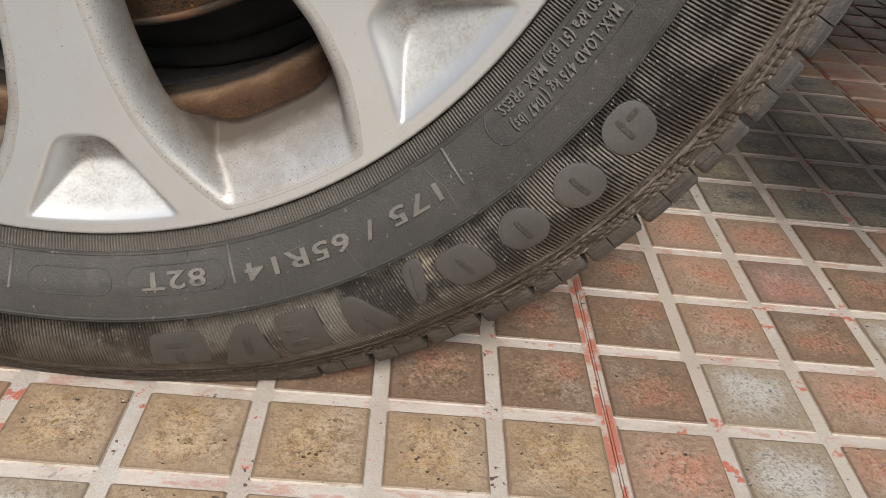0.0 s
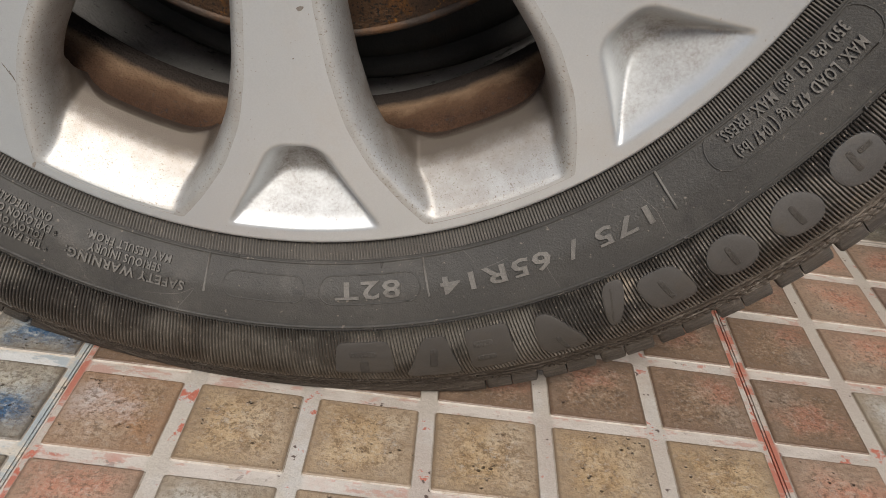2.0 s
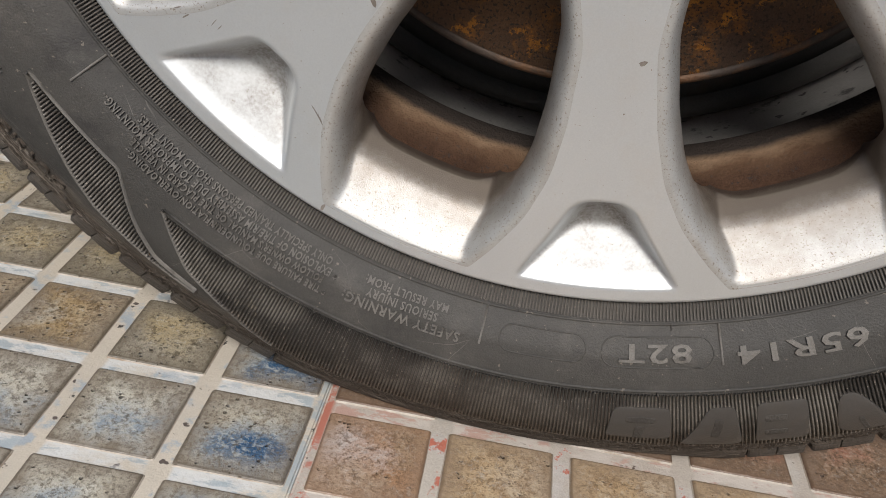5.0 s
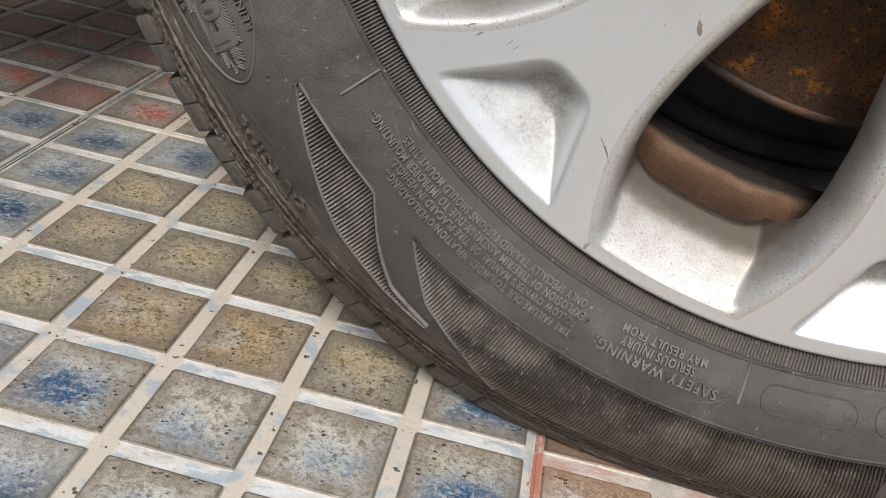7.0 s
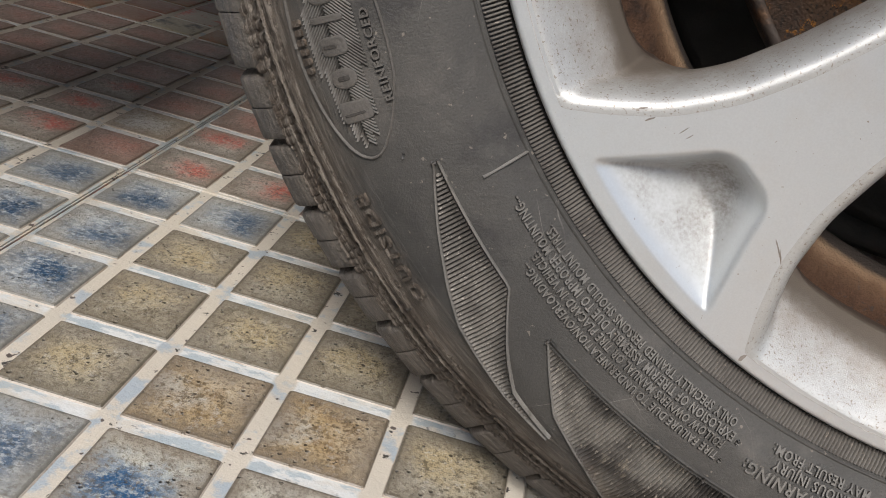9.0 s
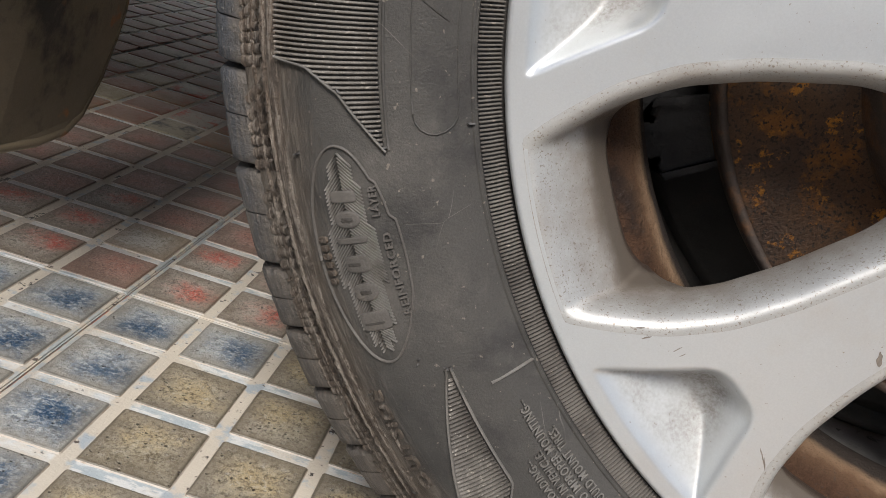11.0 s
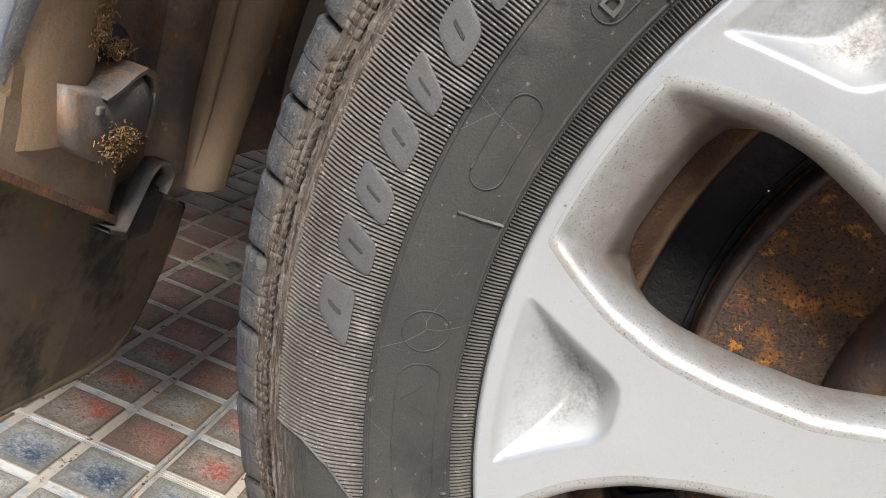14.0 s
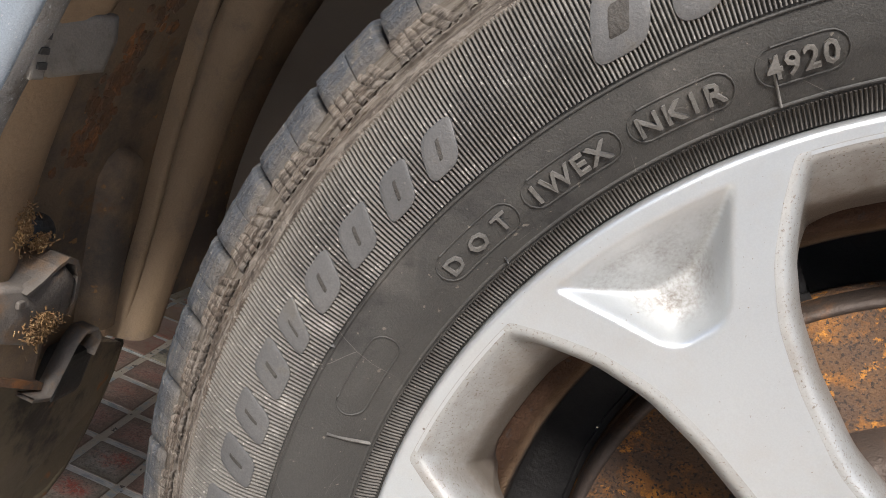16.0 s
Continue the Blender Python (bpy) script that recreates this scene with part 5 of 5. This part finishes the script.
def liner_rib(name, path, half, rise, mat):
    """A rounded rib on the liner: rows of (y, z) along it, half width and rise."""
    v, f, m = [], [], 9
    n = len(path)
    for i, (y, z) in enumerate(path):
        e = min(1.0, 0.35 + i / 2.5)
        for j in range(m):
            t = -1 + 2 * j / (m - 1)
            yy = y + half * e * t
            base = -np.sqrt(max(0.02, 0.3815 ** 2 - (z - AXLE) ** 2))
            v.append((base + rise * (1 - t ** 4) * (1 if i else 0.1) - 0.001, yy, z))
    for i in range(n - 1):
        for j in range(m - 1):
            f.append((i * m + j, i * m + j + 1, (i + 1) * m + j + 1, (i + 1) * m + j))
    part(name, mesh_from(name, v, f, mat), car, "raised rib")


liner_rib("liner_rib", [(0.114, 0.322), (0.114, 0.317), (0.114, 0.308), (0.117, 0.29), (0.119, 0.265), (0.119, 0.245), (0.118, 0.228)], 0.0145, 0.011, LINER)
liner_rib("liner_rib", [(0.150, 0.46), (0.154, 0.43), (0.158, 0.40), (0.166, 0.36), (0.172, 0.32), (0.172, 0.28), (0.162, 0.245), (0.150, 0.216)], 0.0175, 0.017, LINER_PALE)
liner_rib("liner_ridge", [(0.122, 0.46), (0.121, 0.43), (0.122, 0.40), (0.136, 0.365), (0.147, 0.32), (0.151, 0.28), (0.146, 0.245), (0.141, 0.226)], 0.004, 0.008, LINER_PALE)


def rust_flakes(y0, z0, y1, z1, spread, count, seed):
    """Flakes of rust lifting off the liner, strewn along a line of (depth, height)."""
    g = random.Random(seed)
    v, f = [], []
    for _ in range(count):
        k = g.random()
        y, z = y0 + (y1 - y0) * k + g.gauss(0, spread), z0 + (z1 - z0) * k + g.gauss(0, spread)
        size = g.uniform(0.0008, 0.0034)
        base = len(v)
        n = g.randint(5, 7)
        for lift, grow in ((-0.0006, 1.0), (g.uniform(0.0005, 0.0014), 0.8)):
            for q in range(n):
                t = 2 * np.pi * q / n + 0.3
                w = size * grow * g.uniform(0.7, 1.2)
                yy, zz = y + w * np.cos(t), z + 1.4 * w * np.sin(t)
                v.append((-np.sqrt(0.381 ** 2 - (zz - AXLE) ** 2) + lift, yy, zz))
        f += [(base + q, base + (q + 1) % n, base + n + (q + 1) % n, base + n + q) for q in range(n)] + [tuple(base + n + q for q in range(n))]
    ob = part("rust_scale", mesh_from("rust_scale", v, f, RUSTY_SKIN, smooth=False), car, "flaking orange rust on the arch liner")
    ob["kind"] = "stuff"


rust_flakes(0.092, 0.375, 0.080, 0.318, 0.0045, 130, 11)
rust_flakes(0.104, 0.420, 0.098, 0.380, 0.0050, 50, 12)
rust_flakes(0.150, 0.235, 0.156, 0.226, 0.0040, 40, 13)
# sill end below the flange
part("sill_end", box_mesh("sill_end", (-0.62, -0.008, 0.247), (-0.3668, 0.030, 0.2935), FLANGE, 0.008), car, "mud-brown end of the sill")
part("sill_pan", box_mesh("sill_pan", (-0.62, -0.006, 0.0), (-0.3665, 0.068, 1.0), LINER_PALE, 0.004, lambda x, y, z: (x, y, (0.2495 - 0.47 * y) + z * 0.026)), car, "dusty pan under the sill")
part("rusty_lip", box_mesh("rusty_lip", (-0.62, -0.006, 0.0), (-0.3640, 0.069, 1.0), RUSTY_SKIN, 0.001, lambda x, y, z: (x, y, (0.2470 - 0.47 * y) + z * 0.0038)), car, "rusty lower lip of the pan")
# plain boxes for the unseen body, added to shade the arch and floor
part("underbody", box_mesh("underbody", (-1.9, 0.250, 0.31), (1.6, 1.50, 0.37), UNDER, 0.01), car, "dark underbody")
part("far_sill", box_mesh("far_sill", (-1.85, 1.44, 0.17), (1.55, 1.56, 0.66), PAINT, 0.03), car, "unseen blue-grey far sill, added to block skylight under the car")
part("body_side", box_mesh("body_side", (-1.9, -0.035, 0.62), (1.6, 1.60, 1.10), PAINT, 0.03), car, "unseen blue-grey body side, boxed in above the arch")
part("rear_side", box_mesh("rear_side", (-1.9, -0.03, 0.30), (-0.63, 0.22, 0.70), PAINT, 0.02), car, "unseen blue-grey sill side")

clip = thing("mounting_bracket", "dirty grey metal bracket caked with dry straw, on the sill end", "bracket")
outer = [(0.018, 0.280), (0.0225, 0.258), (0.031, 0.2525), (0.041, 0.249), (0.0635, 0.259), (0.0635, 0.276), (0.056, 0.2835), (0.048, 0.2825), (0.036, 0.2775)]
v, f, k = [], [], len(outer)
for x, g in ((-0.374, 1.0), (-0.360, 1.0), (-0.3572, 0.94), (-0.3560, 0.80)):
    v += [(x + 0.10 * (y - 0.04), 0.041 + (y - 0.041) * g, 0.266 + (z - 0.266) * g) for y, z in outer]
for i in range(3):
    f += [(i * k + j, i * k + (j + 1) % k, (i + 1) * k + (j + 1) % k, (i + 1) * k + j) for j in range(k)]
f.append(tuple(3 * k + j for j in range(k)))
part("box", mesh_from("box", v, f, BRACKET), clip)
v, f = [], []
tabline = [(0.033, 0.276), (0.041, 0.2795), (0.049, 0.2845), (0.0555, 0.2870), (0.0615, 0.2845), (0.0655, 0.2775), (0.0660, 0.266), (0.064, 0.258)]
for y, z in tabline:
    for x in (-0.374, -0.3545):
        v += [(x, y, z), (x, 0.045 + (y - 0.045) * 0.9, 0.266 + (z - 0.266) * 0.9)]
for i in range(len(tabline) - 1):
    p, q = 4 * i, 4 * i + 4
    f += [(p, p + 2, q + 2, q), (p + 1, q + 1, q + 3, p + 3), (p + 2, p + 3, q + 3, q + 2), (p, q, q + 1, p + 1)]
part("tab", mesh_from("tab", v, f, BRACKET, smooth=False), clip, "curved metal tab")
part("rivet", box_mesh("rivet", (-0.3565, 0.0300, 0.2700), (-0.3545, 0.0335, 0.2735), BRACKET, 0.0008), clip)


def clump(name, centre, size, count, parent, seed, label):
    """A tuft of dry stalks and crumbs."""
    g = random.Random(seed)
    v, f = [], []
    for _ in range(count):
        c = Vector(centre) + Vector([g.gauss(0, s) for s in size])
        d = Vector([g.gauss(0, 1) for _ in range(3)]).normalized() * g.uniform(0.0005, 0.0026)
        w = d.orthogonal().normalized() * g.uniform(0.0001, 0.00042)
        u = d.cross(w).normalized() * w.length
        b0 = len(v)
        for e in (-0.5, 0.5):
            for q in (w, u, -w, -u):
                v.append(c + d * e + q)
        f += [(b0, b0 + 1, b0 + 5, b0 + 4), (b0 + 1, b0 + 2, b0 + 6, b0 + 5), (b0 + 2, b0 + 3, b0 + 7, b0 + 6), (b0 + 3, b0, b0 + 4, b0 + 7), (b0, b0 + 3, b0 + 2, b0 + 1), (b0 + 4, b0 + 5, b0 + 6, b0 + 7)]
    me = mesh_from(name, v, f, STRAW, smooth=False)
    return tagged(new(name, me), label, "dirt", kind="stuff")


clump("straw_clump", (-0.3550, 0.047, 0.258), (0.0008, 0.0044, 0.0032), 900, None, 3, "dry straw and mud stuck on the bracket")
clump("straw_clump", (-0.3630, 0.036, 0.301), (0.0008, 0.0022, 0.0042), 420, None, 4, "dry straw stuck on the arch flange")
clump("straw_clump", (-0.3650, 0.050, 0.291), (0.0010, 0.0032, 0.0018), 200, None, 5, "dry straw stuck above the bracket")
plug = thing("rubber_plug", "black rubber plug in the arch liner", "plug")
bm = bmesh.new()
bmesh.ops.create_uvsphere(bm, u_segments=16, v_segments=10, radius=0.009, matrix=Matrix.Translation((-0.376, 0.060, 0.289)) @ Matrix.Diagonal((0.8, 1, 1, 1)))
me = bpy.data.meshes.new("head")
bm.to_mesh(me)
bm.free()
me.materials.append(DARK_STEEL)
part("head", me, plug)

edge_clip = thing("panel_clip", "brown-grey plastic clip on the fender flange", "clip")
capline = [(0.0041, 0.3861), (0.0105, 0.3887), (0.0408, 0.3895), (0.0425, 0.3805), (0.0382, 0.3681), (0.0141, 0.3652), (0.0069, 0.3691), (0.0039, 0.3806)]
v, f, k = [], [], len(capline)
for x, g in ((-0.3600, 1.0), (-0.3478, 1.0), (-0.3462, 0.95), (-0.3460, 0.80)):
    v += [(x + 0.10 * (y - 0.0201), 0.0201 + (y - 0.0201) * g, 0.3785 + (z - 0.3785) * g) for y, z in capline]
for i in range(3):
    f += [(i * k + j, i * k + (j + 1) % k, (i + 1) * k + (j + 1) % k, (i + 1) * k + j) for j in range(k)]
f.append(tuple(3 * k + j for j in range(k)))
part("cap", mesh_from("cap", v, f, CLIP_GREY), edge_clip)
part("jaw", box_mesh("jaw", (-0.352, 0.0201 - 0.0195, 0.3785 - 0.013), (-0.3445, 0.0201 - 0.0125, 0.3785 + 0.012), CLIP_GREY, 0.001), edge_clip)
for i in range(4):
    part("tooth", box_mesh("tooth", (-0.3450, 0.0201 - 0.0175, 0.3785 - 0.009 + 0.005 * i), (-0.3436, 0.0201 - 0.0135, 0.3785 - 0.0068 + 0.005 * i), DARK_STEEL, 0.0), edge_clip)

flap = thing("mud_flap", "grimy black plastic mud flap below the sill", "mud flap")
outline = [(-0.05, 0.128), (0.03, 0.1205), (0.076, 0.1165), (0.105, 0.1135), (0.128, 0.1135), (0.145, 0.118), (0.163, 0.134), (0.175, 0.152), (0.182, 0.168), (0.184, 0.186), (0.150, 0.204), (0.10, 0.222), (0.05, 0.240), (-0.05, 0.265)]
v = [(-0.385 + 0.06 * (z - 0.17) - 0.20 * max(0, y - 0.12), y, z) for y, z in outline]
k = len(v)
v += [(x - 0.004, y, z) for x, y, z in v]
part("sheet", mesh_from("sheet", v, [tuple(range(k)), tuple(range(2 * k - 1, k - 1, -1))] + [(i, k + i, k + (i + 1) % k, (i + 1) % k) for i in range(k)], FLAP, smooth=False), flap)

v, f = [], []
for i, (y, z) in enumerate(outline[:10]):
    x = -0.385 + 0.06 * (z - 0.17) - 0.20 * max(0, y - 0.12)
    for j in range(6):
        t = np.pi * j / 3
        v.append((x - 0.002 + 0.0034 * np.cos(t), y + 0.0012 * np.sin(t), z + 0.0022 * np.sin(t)))
for i in range(9):
    f += [(i * 6 + j, i * 6 + (j + 1) % 6, i * 6 + 6 + (j + 1) % 6, i * 6 + 6 + j) for j in range(6)]
part("edge_bead", mesh_from("edge_bead", v, f, FLAP), flap, "rounded lower edge")

hook = thing("spring_clip", "bent grey metal spring clip below the bracket", "clip")
v, f = [], []
hp = [(0.094, 0.226), (0.097, 0.233), (0.092, 0.2395), (0.084, 0.2405), (0.079, 0.236), (0.074, 0.226), (0.067, 0.2125), (0.055, 0.2165)]
for i, (y, z) in enumerate(hp):
    for dx in (-0.367, -0.358):
        v += [(dx, y, z), (dx, y + 0.0008, z + 0.0018)]
for i in range(len(hp) - 1):
    p, q = 4 * i, 4 * i + 4
    f += [(p, p + 2, q + 2, q), (p + 1, q + 1, q + 3, p + 3), (p, q, q + 1, p + 1), (p + 2, p + 3, q + 3, q + 2)]
part("strip", mesh_from("strip", v, f, BRACKET), hook)
part("rubber_block", box_mesh("rubber_block", (-0.376, 0.078, 0.205), (-0.362, 0.098, 0.228), DARK_STEEL, 0.003, lambda x, y, z: (x, y + 0.3 * (z - 0.215), z)), hook)

# ---- floor ----
PITCH, TURN_DEG = 0.0506, 2.0
OFF = (-0.0209, 0.0096)
turn = Matrix.Rotation(radians(TURN_DEG), 4, 'Z')
floor = thing("floor", "patio floor of patterned ceramic tiles with raised coloured squares", "floor", kind="structure")
part("bed", box_mesh("bed", (-12, -12, -0.06), (12, 12, -0.0034), GROOVE, 0.0), floor)

bm = bmesh.new()
bmesh.ops.create_cube(bm, size=1.0)
for q in bm.verts:
    q.co = Vector((q.co.x * (6 * PITCH - 0.0009), q.co.y * (6 * PITCH - 0.0009), -0.0026 + q.co.z * 0.0028))
bmesh.ops.bevel(bm, geom=[e for e in bm.edges if all(w.co.z > -0.0022 for w in e.verts)], offset=0.0009, segments=2, affect='EDGES')
tile_mesh = bpy.data.meshes.new("tile")
bm.to_mesh(tile_mesh)
bm.free()
tile_meshes = [tile_mesh, tile_mesh.copy()]
for me, m in zip(tile_meshes, (GROOVE, GROOVE_BLUE)):
    me.materials.clear()
    me.materials.append(m)


def square_mesh(mat, grow):
    """One raised square: steep pale sides, a crisp worn edge and nearly sharp corners."""
    v, f, picks = [], [], []
    rings = ((0.0228, -0.0021, 0.0012), (0.0217, -0.0006, 0.0011), (0.0212, -0.0001, 0.0010), (0.0207, 0.0, 0.0009))
    for half, z, c in rings:
        h = half * grow
        for sx, sy in ((1, 1), (-1, 1), (-1, -1), (1, -1)):
            pts = [(h, h - c), (h - c * 0.3, h - c * 0.3), (h - c, h)]
            if sx * sy < 0:
                pts.reverse()
            v += [(sx * x, sy * y, z) for x, y in pts]
    n = 12
    for i in range(len(rings) - 1):
        for j in range(n):
            f.append((i * n + j, i * n + (j + 1) % n, (i + 1) * n + (j + 1) % n, (i + 1) * n + j))
            picks.append(1 if i < 1 else 0)
    f.append(tuple((len(rings) - 1) * n + j for j in range(n)))
    picks.append(0)
    return mesh_from("square", v, f, [mat, FLANK], smooth=False, picks=picks)


SQUARES = {k: [square_mesh(m, g) for g in (1.0, 0.985)] for k, m in GLAZES.items()}
# colours of the squares, tile by tile: rows from far to near; m has the tyre's shade painted in
NEAR = {
    (-2, 0): "rrrrBB BBBBBB BBBBBB BBBBBB BBBBBB BBBBBB",
    (-1, 1): "pppppp pppppp pppppp pppppp rrrppp rrpprp",
    (-1, 0): "BBkkkk Bkkkkk Bkkkkk Bkookb BBbwwb BBBwwb",
    (-2, 1): "pppppp pppppp rppppp prpprp rrrrrg rrrrrp",
    (0, 0): "mmmmmm mmmmmm mmmmmm mmmmmm taaaaa sgaaga",
    (1, 0): "mssmsm mspmss msmgms mgsgsg sgsgsg sggsgs",
    (1, 1): "dddddd dkdkdd kdddkd dkddkd dkkdkd dddddk",
    (0, 1): "pptppp tppptt ptptpp ttpptt tptptt sttsts",
    (-2, -1): "BBBBBB BBBBBB BBBBBB BBBBBB BBBBBB BBBBBB",
    (-1, -1): "BBBBbB BBbBbB BBBBBB BBBBBB BBBBBB BBBBBB",
    (0, -1): "ssgogo sgsgos sgssgs ssgsgs gsgsgs ssgsgs",
    (1, -1): "sgsgss gssgsg gsgsgs sgsgss gsgsgs sgsgsg",
}
near_count = 0
rest_v, rest_f, rest_m = [], [], []
keys = list(GLAZES)
for tx in range(-9, 10):
    for ty in range(-6, 14):
        x0, y0 = (6 * tx - 1) * PITCH + OFF[0], (6 * ty - 2) * PITCH + OFF[1]
        cx, cy = x0 + 3 * PITCH, y0 + 3 * PITCH
        close = (tx, ty) in NEAR
        if close or (abs(tx) < 5 and -3 < ty < 6):
            tile = part("floor_tile", tile_meshes[1 if tx < 0 else 0], floor)
            tile.matrix_local = turn @ Matrix.Translation((cx, cy, rng.uniform(-0.0003, 0.0001))) @ Matrix.Rotation(rng.uniform(-0.002, 0.002), 4, 'Z')
            tile.scale = (0.9999, 1, 1)
        rows = NEAR[(tx, ty)].split() if close else None
        own = close and ty in (-1, 0, 1) and near_count < 290 and (ty == 0 or tx in (-1, -2) or (tx == 1 and ty == 1))
        for j in range(6):
            for i in range(6):
                # under the car, some squares also take the shade-darkened brown
                letter = rows[5 - j][i] if rows else rng.choice("ppmmpdmrk" if ty > 0 else "gsgobBs")
                px_, py_ = (i - 2.5) * PITCH, (j - 2.5) * PITCH
                if own:
                    sq = part("square", SQUARES[letter][(i * 7 + j * 3) % 2], tile)
                    sq.matrix_local = Matrix.Translation((px_, py_, rng.uniform(-0.0002, 0.0001))) @ Matrix.Rotation(rng.uniform(-0.006, 0.006), 4, 'Z')
                    near_count += 1
                else:
                    src = SQUARES[letter][0]
                    b0 = len(rest_v)
                    m4 = turn @ Matrix.Translation((cx + px_, cy + py_, 0))
                    rest_v += [m4 @ q.co for q in src.vertices]
                    rest_f += [tuple(b0 + w for w in p.vertices) for p in src.polygons]
                    rest_m += [keys.index(letter)] * len(src.polygons)
rest = part("far_squares", mesh_from("far_squares", rest_v, rest_f, [FLAT_GLAZES[k] for k in keys], picks=rest_m), floor, "further coloured squares of the tiles")
rest["kind"] = "stuff"

# ---- unseen plain walls, added to be mirrored and to block the sky ----
wall = tagged(new("wall_front", box_mesh("wall_front", (-6, -4.2, -0.01), (6, -4.0, 2.3), PLASTER, 0.0)), "unseen pale grey plaster wall, added to be mirrored in the rim", "wall", kind="structure")
wall2 = tagged(new("wall_back", box_mesh("wall_back", (-6, 3.4, -0.01), (6, 3.6, 2.3), PLASTER, 0.0)), "unseen pale grey plaster wall, added to block the sky beyond the car", "wall", kind="structure")
